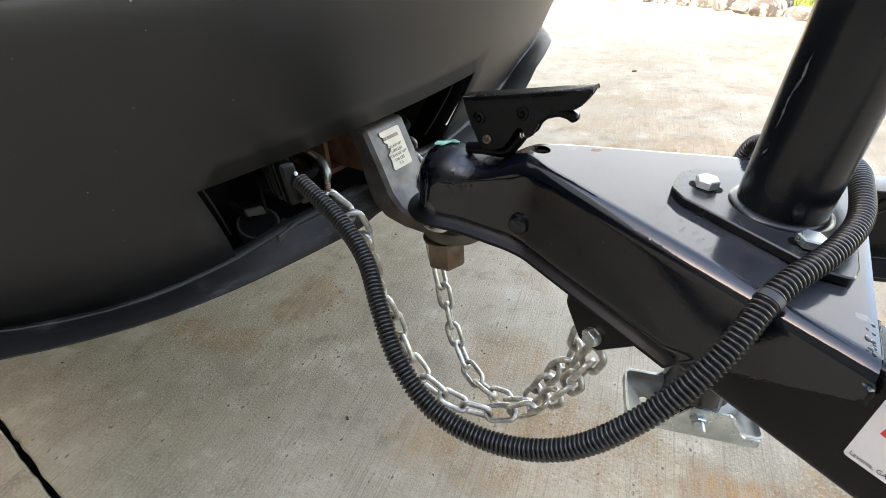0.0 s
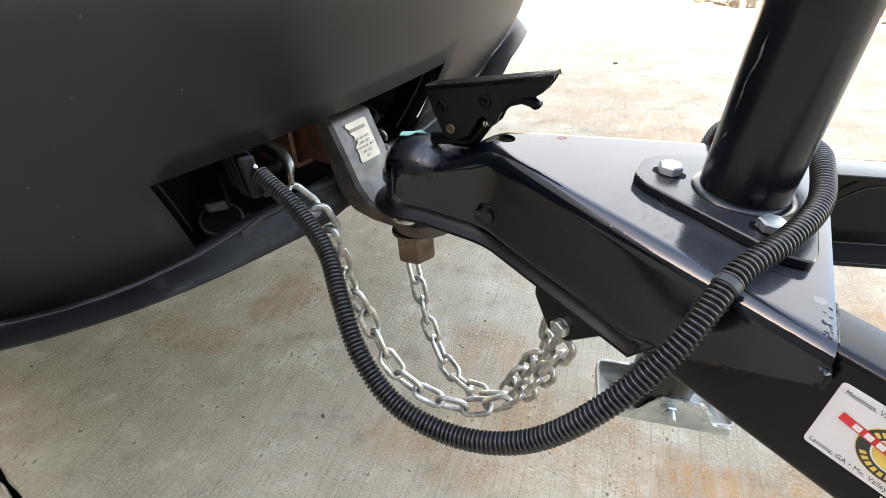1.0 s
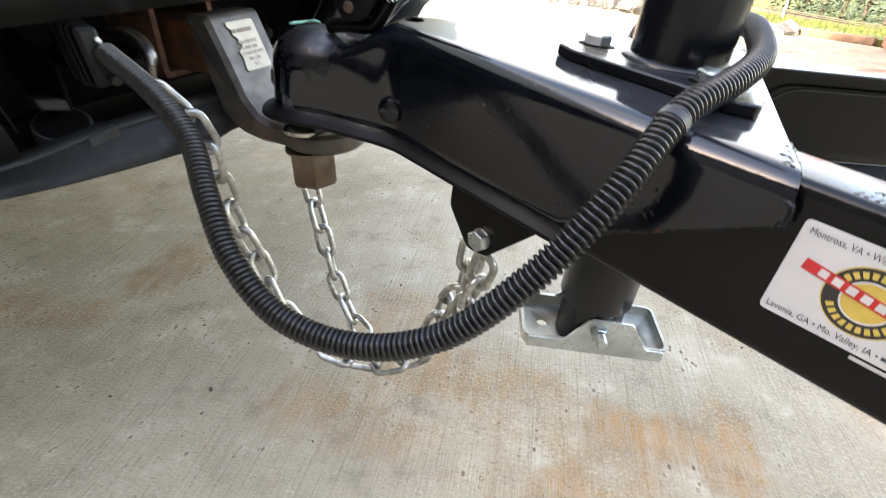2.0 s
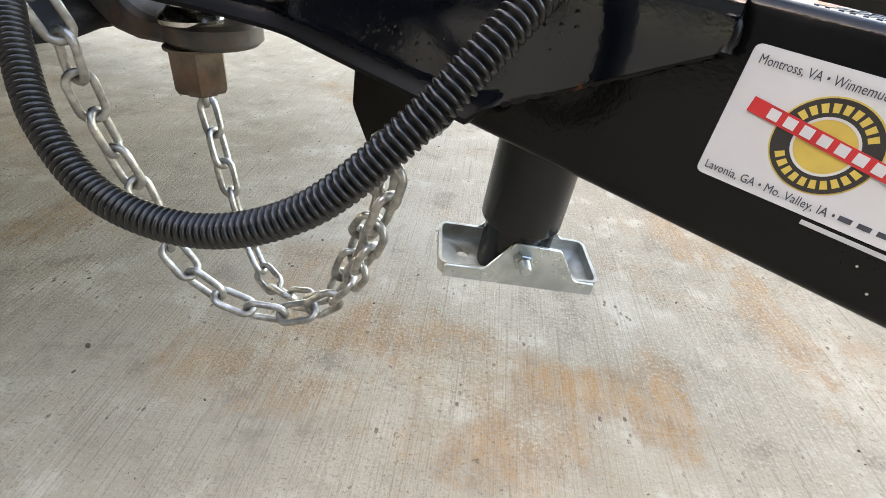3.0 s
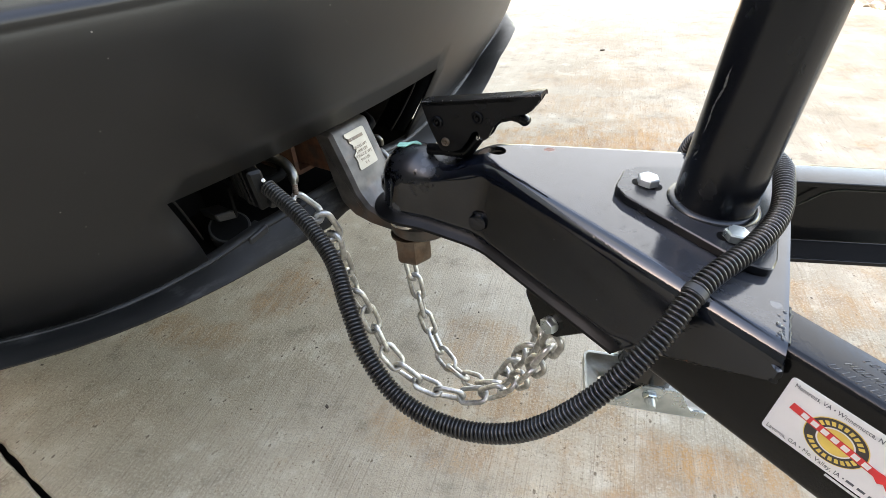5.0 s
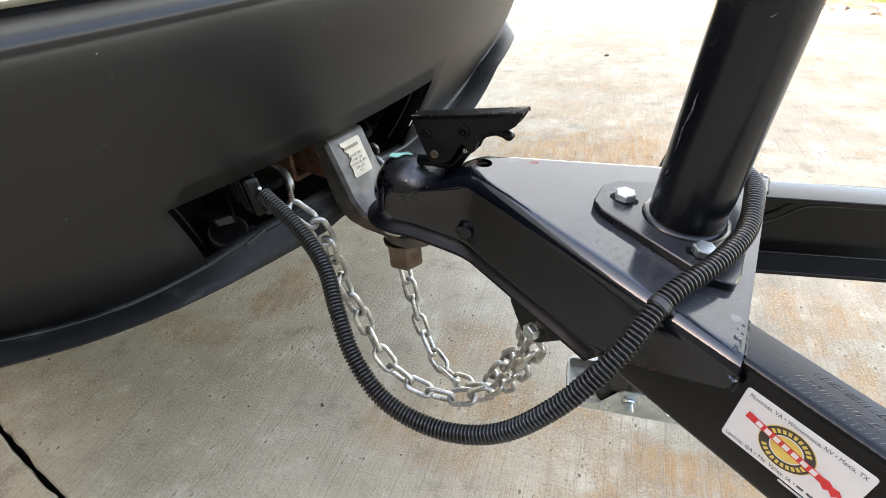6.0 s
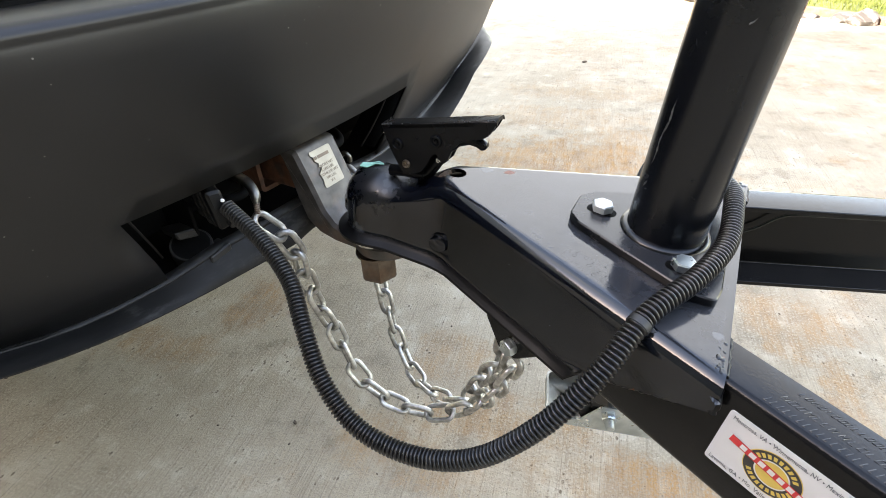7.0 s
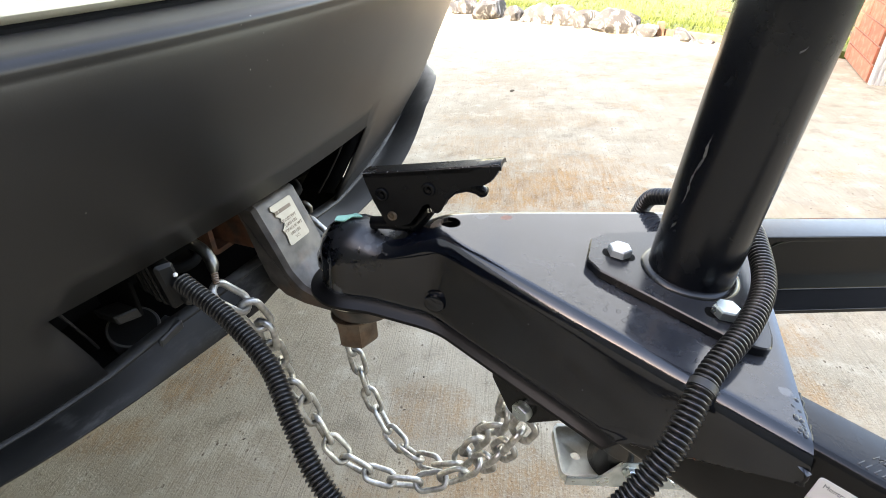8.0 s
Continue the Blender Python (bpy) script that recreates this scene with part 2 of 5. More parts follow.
# Rust blooms in the slab: x, y, reach in x, reach in y (metres), strength.
STAINS = [(0.66, 1.81, 0.34, 0.16, 1.0), (0.80, 1.95, 0.20, 0.12, 0.6), (0.60, 0.96, 0.12, 0.05, 0.75), (0.47, 0.89, 0.10, 0.05, 0.6), (0.745, 0.83, 0.09, 0.04, 0.75),
          (0.81, 0.92, 0.07, 0.035, 0.9), (0.89, 0.91, 0.035, 0.07, 0.9), (1.06, 1.07, 0.035, 0.14, 0.8), (1.02, 1.21, 0.05, 0.06, 0.7), (1.03, 1.27, 0.09, 0.06, 0.7),
          (0.15, 1.10, 0.06, 0.08, 0.75), (0.03, 0.97, 0.11, 0.04, 0.6), (0.53, 0.865, 0.08, 0.03, 0.6), (0.51, 1.06, 0.07, 0.06, 0.55), (0.76, 0.90, 0.10, 0.04, 0.5),
          (0.57, 2.10, 0.30, 0.10, 0.45), (0.65, 2.35, 0.35, 0.10, 0.35), (1.30, 2.72, 0.20, 0.10, 0.3), (1.3, 1.6, 0.3, 0.2, 0.3)]
# Dark ground-in dirt: x, y, reach in x, reach in y, strength.
DIRT = [(0.63, 0.78, 0.22, 0.08, 1.0), (0.49, 0.81, 0.14, 0.07, 0.9), (0.36, 0.87, 0.15, 0.09, 0.8), (0.82, 0.92, 0.08, 0.04, 0.9), (0.90, 0.88, 0.05, 0.06, 0.7), (0.14, 1.09, 0.05, 0.06, 0.9), (0.85, 0.80, 0.14, 0.06, 0.8), (0.2, 0.85, 0.15, 0.08, 0.5)]


def concrete():
    m = Nodes("broomed_stained_concrete", rough=0.75)
    big = m.noise(2.6, 7, 0.65)
    mid = m.noise(13, 7, 0.68)
    fine = m.noise(260, 5, 0.7)
    broom = m.noise(1.0, 4, 0.65, m.mapped(420, 7, 9, 12))
    c = m.mix(m.ramp(big, 0.3, 0.72), (0.258, 0.216, 0.156), (0.358, 0.308, 0.232))
    c = m.mix(m.ramp(mid, 0.50, 0.66, 0, 0.75), c, (0.412, 0.366, 0.285))
    c = m.mix(m.ramp(mid, 0.47, 0.33, 0, 0.6), c, (0.162, 0.135, 0.1))
    c = m.mix(m.ramp(broom, 0.50, 0.70, 0, 0.42), c, (0.108, 0.0886, 0.0693))
    sep = m.t.nodes.new("ShaderNodeSeparateXYZ")
    m.link(m.co, sep.inputs[0])
    wob = m.math("MULTIPLY", m.math("SUBTRACT", m.noise(14, 8, 0.75), 0.5), 3.4)

    def blooms(table):
        total = None
        for x, y, rx, ry, s in table:
            dx = m.math("DIVIDE", m.math("SUBTRACT", sep.outputs[0], x), rx)
            dy = m.math("DIVIDE", m.math("SUBTRACT", sep.outputs[1], y), ry)
            d = m.math("SQRT", m.math("ADD", m.math("MULTIPLY", dx, dx), m.math("MULTIPLY", dy, dy)), 0)
            v = m.ramp(m.math("ADD", d, wob), 1.25, 0.45, 0, s)
            total = v if total is None else m.math("MAXIMUM", total, v)
        return total

    total = blooms(STAINS)
    grit = blooms(DIRT)
    loose = m.ramp(m.noise(5, 7, 0.7), 0.55, 0.70, 0, 0.6)
    total = m.math("MAXIMUM", total, loose)
    grain = m.ramp(m.noise(45, 7, 0.75, m.mapped(1.5, 0.20, 1, 12)), 0.38, 0.60)
    total = m.math("MULTIPLY", total, m.math("ADD", m.math("MULTIPLY", grain, 0.65), 0.35))
    tone = m.mix(m.ramp(m.noise(19, 6, 0.7), 0.4, 0.62), (0.300, 0.168, 0.072), (0.215, 0.128, 0.068))
    c = m.mix(total, c, tone)
    pits = m.math("MULTIPLY", m.ramp(m.voronoi(170), 0.15, 0.06), m.ramp(m.noise(60, 5), 0.54, 0.62))
    crumbs = m.math("MULTIPLY", m.ramp(m.noise(240, 4, 0.7), 0.58, 0.64), m.ramp(m.noise(5, 5, 0.7), 0.42, 0.62))
    c = m.mix(m.math("MULTIPLY", m.math("MAXIMUM", pits, crumbs), 0.7), c, (0.0847, 0.0577, 0.0385))
    speck = m.ramp(m.noise(260, 6, 0.8), 0.54, 0.58)
    c = m.mix(m.math("MULTIPLY", m.math("MULTIPLY", grit, speck), 1.0), c, (0.0577, 0.0423, 0.0293))
    holes = m.math("MULTIPLY", m.ramp(m.voronoi(105, m.mapped(1, 0.6, 1, 12)), 0.25, 0.15), m.ramp(m.noise(13, 8, 0.8), 0.53, 0.58))
    c = m.mix(m.math("MULTIPLY", holes, 0.8), c, (0.0693, 0.0462, 0.0308))
    dirt = m.math("MULTIPLY", m.ramp(m.noise(3.1, 7, 0.72), 0.52, 0.70), m.ramp(fine, 0.42, 0.60))
    c = m.mix(m.math("MULTIPLY", dirt, 0.55), c, (0.1, 0.077, 0.0577))
    m.color(m.mix(m.ramp(fine, 0.45, 0.70, 0, 0.6), c, (0.430, 0.377, 0.292)))
    m.rough(m.ramp(mid, 0.3, 0.7, 0.8, 0.95))
    m.b.inputs["Specular IOR Level"].default_value = 0.04
    h = m.math("ADD", m.math("MULTIPLY", broom, 1.0), m.math("ADD", m.math("MULTIPLY", fine, 1.0), m.math("MULTIPLY", pits, -1.5)))
    m.bump(h, 0.7, 0.0016)
    return m.mat


CONCRETE = concrete()


def ground_mix(name, a, b, scale):
    m = Nodes(name, rough=0.9)
    n = m.noise(scale, 8, 0.65)
    m.color(m.mix(m.ramp(n, 0.35, 0.65), a, b))
    m.bump(n, 0.6, 0.02)
    return m.mat


LAWN = ground_mix("sunlit_lawn", (0.045, 0.062, 0.010), (0.075, 0.092, 0.017), 6)
BLADES = ground_mix("grass_blades", (0.05, 0.075, 0.012), (0.09, 0.108, 0.02), 3)
LEAVES = ground_mix("hedge_leaves", (0.022, 0.036, 0.018), (0.038, 0.056, 0.028), 9)
BARK = ground_mix("bark", (0.05, 0.035, 0.025), (0.10, 0.075, 0.05), 20)
TIMBER = ground_mix("weathered_edging_timber", (0.10, 0.055, 0.035), (0.20, 0.12, 0.075), 15)


def rock_mat():
    m = Nodes("white_veined_rock", rough=0.8)
    n = m.noise(9, 8, 0.7, None, 1.2)
    c = m.mix(m.ramp(n, 0.45, 0.60), (0.04, 0.038, 0.036), (0.30, 0.29, 0.275))
    m.color(c)
    m.bump(m.noise(22, 6), 0.6, 0.02)
    return m.mat


def brick_mat():
    m = Nodes("orange_red_brick", rough=0.85)
    info = m.t.nodes.new("ShaderNodeObjectInfo")
    c = m.mix(info.outputs["Random"], (0.31, 0.088, 0.05), (0.38, 0.122, 0.07))
    m.color(m.mix(m.ramp(m.noise(40, 5), 0.45, 0.8, 0, 0.4), c, (0.55, 0.32, 0.22)))
    m.bump(m.noise(90, 5), 0.4, 0.002)
    return m.mat


ROCK = rock_mat()
BRICK = brick_mat()
MORTAR = plain("grey_mortar", (0.34, 0.19, 0.14), 0.9, 0.15, 60, 0.4)
WHITE_PAINT = plain("white_painted_metal", (0.55, 0.55, 0.54), 0.5, 0.06, 30)
CEILING = plain("grey_soffit_board", (0.16, 0.165, 0.17), 0.7, 0.04, 10)
SIDING = plain("dark_siding", (0.075, 0.074, 0.072), 0.7, 0.06, 12)


# ---- mesh helpers ----
ORIGINS = {}


def thing(name, frame_, origin, label, category, group="", kind=""):
    """A top-level Empty at origin (build units) of a frame."""
    o = Vector(origin)
    root = new(name)
    root.empty_display_size = 0.02
    m = frame_.copy()
    m.translation = (frame_.translation + frame_.to_3x3() @ o) * K
    root.matrix_world = m
    ORIGINS[root.name] = o
    return tagged(root, label, category, group, kind)


def finish(bm, material, sharp=38, origin=None, facing=None):
    bmesh.ops.remove_doubles(bm, verts=bm.verts, dist=1e-6)
    bmesh.ops.recalc_face_normals(bm, faces=bm.faces)
    if facing is not None and sum(f.normal.dot(Vector(facing)) * f.calc_area() for f in bm.faces) < 0:
        bmesh.ops.reverse_faces(bm, faces=bm.faces)
    me = bpy.data.meshes.new("mesh")
    if origin is not None:
        bmesh.ops.translate(bm, verts=bm.verts, vec=-origin)
    bmesh.ops.scale(bm, verts=bm.verts, vec=(K, K, K))
    bm.to_mesh(me)
    bm.free()
    me.materials.append(material)
    for p in me.polygons:
        p.use_smooth = True
    me.set_sharp_from_angle(angle=radians(sharp))
    return me


def part(name, bm, material, parent, label="", sharp=38, solid=0.0, facing=None):
    """Links a bmesh in the thing's frame as one mesh under a thing or a part."""
    root = parent if parent.name in ORIGINS else parent.parent
    ob = new(name, finish(bm, material, sharp, ORIGINS[root.name], facing))
    if solid:
        mod = ob.modifiers.new("thickness", "SOLIDIFY")
        mod.thickness, mod.offset = solid * K, -1
        ob.data = baked(ob)
    ob.parent = parent
    if label:
        ob["label"] = label
    return ob


def baked(ob):
    dg = bpy.context.evaluated_depsgraph_get()
    dg.update()
    me = bpy.data.meshes.new_from_object(ob.evaluated_get(dg))
    ob.modifiers.clear()
    return me


def loft(bm, rings, closed=True, cap0=True, cap1=True, loop=False):
    vs = [[bm.verts.new(p) for p in r] for r in rings]
    n = len(vs[0])
    pairs = list(zip(vs, vs[1:])) + ([(vs[-1], vs[0])] if loop else [])
    for a, b in pairs:
        for i in range(n if closed else n - 1):
            j = (i + 1) % n
            try:
                bm.faces.new((a[i], a[j], b[j], b[i]))
            except ValueError:
                pass
    if closed and not loop:
        if cap0:
            bm.faces.new(vs[0][::-1])
        if cap1:
            bm.faces.new(vs[-1])
    return vs


def spline(pts, n=10, closed=False):
    p = [Vector(q) for q in pts]
    e = [p[-1], *p, p[0], p[1]] if closed else [2 * p[0] - p[1], *p, 2 * p[-1] - p[-2]]
    out = []
    for i in range(len(p) if closed else len(p) - 1):
        a, b, c, d = e[i:i + 4]
        for k in range(n):
            s = k / n
            out.append(0.5 * (2 * b + (c - a) * s + (2 * a - 5 * b + 4 * c - d) * s * s + (3 * b - a - 3 * c + d) * s ** 3))
    return out if closed else out + [p[-1]]


def resample(pts, step):
    out, left = [pts[0]], step
    for a, b in zip(pts, pts[1:]):
        length, done = (b - a).length, 0.0
        while length - done >= left:
            done += left
            out.append(a.lerp(b, done / length))
            left = step
        left -= length - done
    return out


def sweep(bm, pts, radius, seg=12, closed=False, flat=1.0):
    pts = [Vector(p) for p in pts]
    n = len(pts)
    rings, side = [], None
    for i, p in enumerate(pts):
        a = pts[i - 1] if i or closed else p
        b = pts[(i + 1) % n] if i < n - 1 or closed else p
        t = (b - a).normalized()
        if side is None:
            side = t.orthogonal().normalized()
        side = (side - t * side.dot(t)).normalized()
        up = t.cross(side)
        r = radius[i] if isinstance(radius, (list, tuple)) else radius
        rings.append([p + side * (r * math.cos(2 * math.pi * k / seg)) + up * (flat * r * math.sin(2 * math.pi * k / seg)) for k in range(seg)])
    loft(bm, rings, loop=closed)


def rounded(poly, r, n=4):
    """Rounds the corners of a polygon of (a, b) pairs; r is one radius or one for each corner."""
    out = []
    for i, q in enumerate(poly):
        p = Vector((*q, 0))
        rr = r[i] if isinstance(r, (list, tuple)) else r
        a, b = Vector((*poly[i - 1], 0)) - p, Vector((*poly[(i + 1) % len(poly)], 0)) - p
        if rr <= 0:
            out.append((p.x, p.y))
            continue
        half = a.angle(b) / 2
        d = min(rr / max(math.tan(half), 1e-3), 0.48 * a.length, 0.48 * b.length)
        s, e = p + a.normalized() * d, p + b.normalized() * d
        for k in range(n + 1):
            t = k / n
            q2 = s * (1 - t) ** 2 + p * 2 * t * (1 - t) + e * t * t
            out.append((q2.x, q2.y))
    return out


def inset(poly, d):
    n, out = len(poly), []
    area = sum(poly[i - 1][0] * poly[i][1] - poly[i][0] * poly[i - 1][1] for i in range(n))
    s = 1 if area > 0 else -1
    for i in range(n):
        a, p, b = Vector(poly[i - 1]), Vector(poly[i]), Vector(poly[(i + 1) % n])
        e1, e2 = p - a, b - p
        if e1.length < 1e-9:
            e1 = e2
        if e2.length < 1e-9:
            e2 = e1
        e = e1.normalized() + e2.normalized()
        if e.length < 1e-6:
            e = e1
        e.normalize()
        out.append((p.x - s * e.y * d, p.y + s * e.x * d))
    return out


def slab(bm, poly, lo, hi, place, bevel=0.0):
    """A flat piece: the outline poly swept from lo to hi, with eased edges. place(a, b, c) gives the point."""
    if bevel:
        small = inset(poly, bevel)
        rings = [[place(a, b, lo) for a, b in small], [place(a, b, lo + bevel) for a, b in poly],
                 [place(a, b, hi - bevel) for a, b in poly], [place(a, b, hi) for a, b in small]]
    else:
        rings = [[place(a, b, lo) for a, b in poly], [place(a, b, hi) for a, b in poly]]
    loft(bm, rings)


def XY(a, b, c):
    return Vector((a, b, c))


def XZ(a, b, c):
    return Vector((a, c, b))


def YZ(a, b, c):
    return Vector((c, a, b))


def box(bm, lo, hi, bevel=0.0):
    slab(bm, [(lo[0], lo[1]), (hi[0], lo[1]), (hi[0], hi[1]), (lo[0], hi[1])], lo[2], hi[2], XY, bevel)


def lathe(bm, prof, seg=32, centre=(0, 0, 0), axis=(0, 0, 1), turn=0.0):
    """Turns a profile of (radius, height) about an axis."""
    q = Vector((0, 0, 1)).rotation_difference(Vector(axis))
    c = Vector(centre)
    rings = []
    for r, h in prof:
        rings.append([c + q @ Vector((r * math.cos(2 * math.pi * k / seg + turn), r * math.sin(2 * math.pi * k / seg + turn), h)) for k in range(seg)])
    loft(bm, rings)


def hex_head(bm, centre, axis, flats, height, washer=1.0, turn=0.0):
    """A hex bolt head with a chamfered crown, standing on centre."""
    r = flats / math.sqrt(3)
    if washer:
        lathe(bm, [(flats * 0.62 * washer, 0), (flats * 0.62 * washer, height * 0.18)], 20, centre, axis)
    lathe(bm, [(r, height * 0.15), (r, height * 0.85), (r * 0.88, height)], 6, centre, axis, turn)


def lettering(name, text, size, material, parent, m, align="LEFT", label="", width=0.0, depth=0.0003):
    """Mesh letters in Blender's own font; m is the pose in the thing's frame (build units)."""
    cu = bpy.data.curves.new("text", "FONT")
    cu.body, cu.size, cu.extrude, cu.align_x, cu.resolution_u = text, size, depth, align, 2
    ob = new("text", cu)
    dg = bpy.context.evaluated_depsgraph_get()
    me = bpy.data.meshes.new_from_object(ob.evaluated_get(dg))
    bpy.data.objects.remove(ob)
    bm = bmesh.new()
    bm.from_mesh(me)
    if width and bm.verts:
        xs = [v.co.x for v in bm.verts]
        bmesh.ops.scale(bm, verts=bm.verts, vec=(width / (max(xs) - min(xs)), 1, 1))
    bmesh.ops.transform(bm, matrix=m, verts=bm.verts)
    return part(name, bm, material, parent, label, 80)


TRAILER = pose(0.662, 1.063, 0.461, 0, 5.8, -11.7)  # x back along the tongue, z square to its top plate
CAR = pose(0.348, 1.138, 0, 0, 0, -17)  # x out of the car's rear, y across it
SITE = pose(0, 0, 0)


# ---- ground and distance ----
def car_xy(u, v):
    p = CAR @ Vector((u, v, 0))
    return p.x, p.y


def ground_sheet():
    root = thing("ground", SITE, (0, 0, 0), "sunlit lawn round the concrete pad", "ground", kind="structure")
    bm = bmesh.new()
    n, far = 40, 120.0
    vs = [[None] * (n + 1) for _ in range(n + 1)]
    for i in range(n + 1):
        for j in range(n + 1):
            x, y = (((2 * k / n - 1) ** 3) * far for k in (i, j))
            vs[i][j] = bm.verts.new((x, y, -0.12 if math.hypot(x - 1, y) < 3 else -0.24))
    for i in range(n):
        for j in range(n):
            bm.faces.new((vs[i][j], vs[i + 1][j], vs[i + 1][j + 1], vs[i][j + 1]))
    part("lawn_sheet", bm, LAWN, root)


def slabs():
    """Two pours of concrete with an open joint between them, along the car's length."""
    joint, gap = -0.423, 0.009
    rng = random.Random(17)
    broken = [(-1.2 + 0.02 * i, rng.gauss(0, 0.0012)) for i in range(130)]
    poly_a = [(-7, joint + gap / 2)] + [(u, joint + gap / 2 + e) for u, e in broken] + [(6.5, joint + gap / 2), (6.5, 0.55), (1.24, 3.115), (-2.46, 4.945), (-7, 6.6)]
    poly_b = [(-7, -6.5), (6.5, -6.5), (6.5, joint - gap / 2)] + [(u, joint - gap / 2 + rng.gauss(0, 0.0012)) for u, _ in broken[::-1]] + [(-7, joint - gap / 2)]
    for poly in (poly_a, poly_b):
        root = thing("pavement", SITE, (0, 0, 0), "broom-finished concrete slab with orange rust stains", "pavement", kind="structure")
        bm = bmesh.new()
        slab(bm, [car_xy(u, v) for u, v in poly], -0.28, 0.0, XY, 0.003)
        part("concrete_slab", bm, CONCRETE, root, sharp=30)
    root = thing("trim", SITE, (0, 0, -0.02), "dark dirt-filled joint in the concrete", "joint", kind="structure")
    bm = bmesh.new()
    slab(bm, [car_xy(u, v) for u, v in [(-7, joint - gap / 2), (6.5, joint - gap / 2), (6.5, joint + gap / 2), (-7, joint + gap / 2)]], -0.03, -0.012, XY)
    part("joint_fill", bm, TRIM_DARK, root)


def pebbles():
    """Loose grit and leaf crumbs on the slab."""
    rng = random.Random(5)
    root = thing("grit", SITE, (0, 0, 0), "scattered dark grit and leaf crumbs on the concrete", "grit", kind="stuff")
    bm = bmesh.new()
    spots = [(rng.uniform(-0.3, 1.8), rng.uniform(0.7, 2.6), rng.uniform(0.0008, 0.0022)) for _ in range(160)] + [(0.711, 3.162, 0.009), (0.384, 1.03, 0.003), (1.6, 1.35, 0.008)]
    for x, y, r in spots:
        m = Matrix.Translation((x, y, r * 0.3)) @ Matrix.Rotation(rng.uniform(0, 6.28), 4, "Z") @ Matrix.Diagonal((r * rng.uniform(0.8, 2.2), r, r * 0.6, 1))
        bmesh.ops.create_icosphere(bm, subdivisions=1, radius=1, matrix=m)
    part("crumbs", bm, BARK, root)


def rock_mesh(rng, r):
    bm = bmesh.new()
    bmesh.ops.create_icosphere(bm, subdivisions=3, radius=1)
    off = Vector((rng.uniform(0, 50), rng.uniform(0, 50), 0))
    planes = [(Vector((rng.gauss(0, 1), rng.gauss(0, 1), rng.gauss(0.2, 0.8))).normalized(), rng.uniform(0.55, 0.85)) for _ in range(12)]
    for v in bm.verts:
        v.co *= 1 + 0.25 * noise.noise(v.co * 1.1 + off)
        for p, h in planes:
            over = v.co.dot(p) - h
            if over > 0:
                v.co -= p * over * 0.96
        v.co *= 1 + 0.05 * noise.noise(v.co * 5 + off)
    bmesh.ops.scale(bm, verts=bm.verts, vec=(r * rng.uniform(1.1, 1.5), r * rng.uniform(0.8, 1.0), r * rng.uniform(0.65, 0.9)))
    low = min(v.co.z for v in bm.verts)
    bmesh.ops.translate(bm, verts=bm.verts, vec=(0, 0, -low - r * 0.12))
    return bm


def rocks():
    rng = random.Random(11)
    a, b = Vector((-0.6, 6.35, 0)), Vector((2.13, 4.00, 0))
    n = 22
    for i in range(n):
        p = a.lerp(b, (i + rng.uniform(-0.2, 0.2)) / (n - 1)) + Vector((rng.uniform(-0.05, 0.05), rng.uniform(-0.03, 0.10), -0.03))
        r = rng.choice((0.09, 0.11, 0.13, 0.15)) * (1.0 if i < n - 5 else 0.55)
        root = thing("landscape_rock", SITE @ Matrix.Rotation(0, 4, "Z"), p, "white and grey landscape rock edging the driveway", "rock", "rocks along the driveway")
        bm = rock_mesh(rng, r)
        bmesh.ops.rotate(bm, verts=bm.verts, matrix=Matrix.Rotation(rng.uniform(0, 6.28), 3, "Z"))
        bmesh.ops.translate(bm, verts=bm.verts, vec=p)
        part("stone", bm, ROCK, root, sharp=25)


def edging():
    a, b = Vector((-0.55, 6.62, 0)), Vector((2.44, 3.80, 0))
    along = (b - a).normalized()
    across = Vector((-along.y, along.x, 0))
    root = thing("timber_edging", SITE, a, "weathered brown timber edging behind the rocks", "edging")
    n = 4
    for i in range(n):
        p, q = a.lerp(b, i / n) + along * 0.01, a.lerp(b, (i + 1) / n) - along * 0.01
        bm = bmesh.new()
        slab(bm, [tuple((p - across * 0.022).xy), tuple((q - across * 0.022).xy), tuple((q + across * 0.022).xy), tuple((p + across * 0.022).xy)], -0.04, 0.036, XY, 0.004)
        part("board", bm, TIMBER, root)
    for i in range(1, n):
        c = a.lerp(b, i / n) - across * 0.045
        bm = bmesh.new()
        box(bm, (c.x - 0.022, c.y - 0.022, -0.05), (c.x + 0.022, c.y + 0.022, 0.085), 0.004)
        part("stake", bm, TIMBER, root)


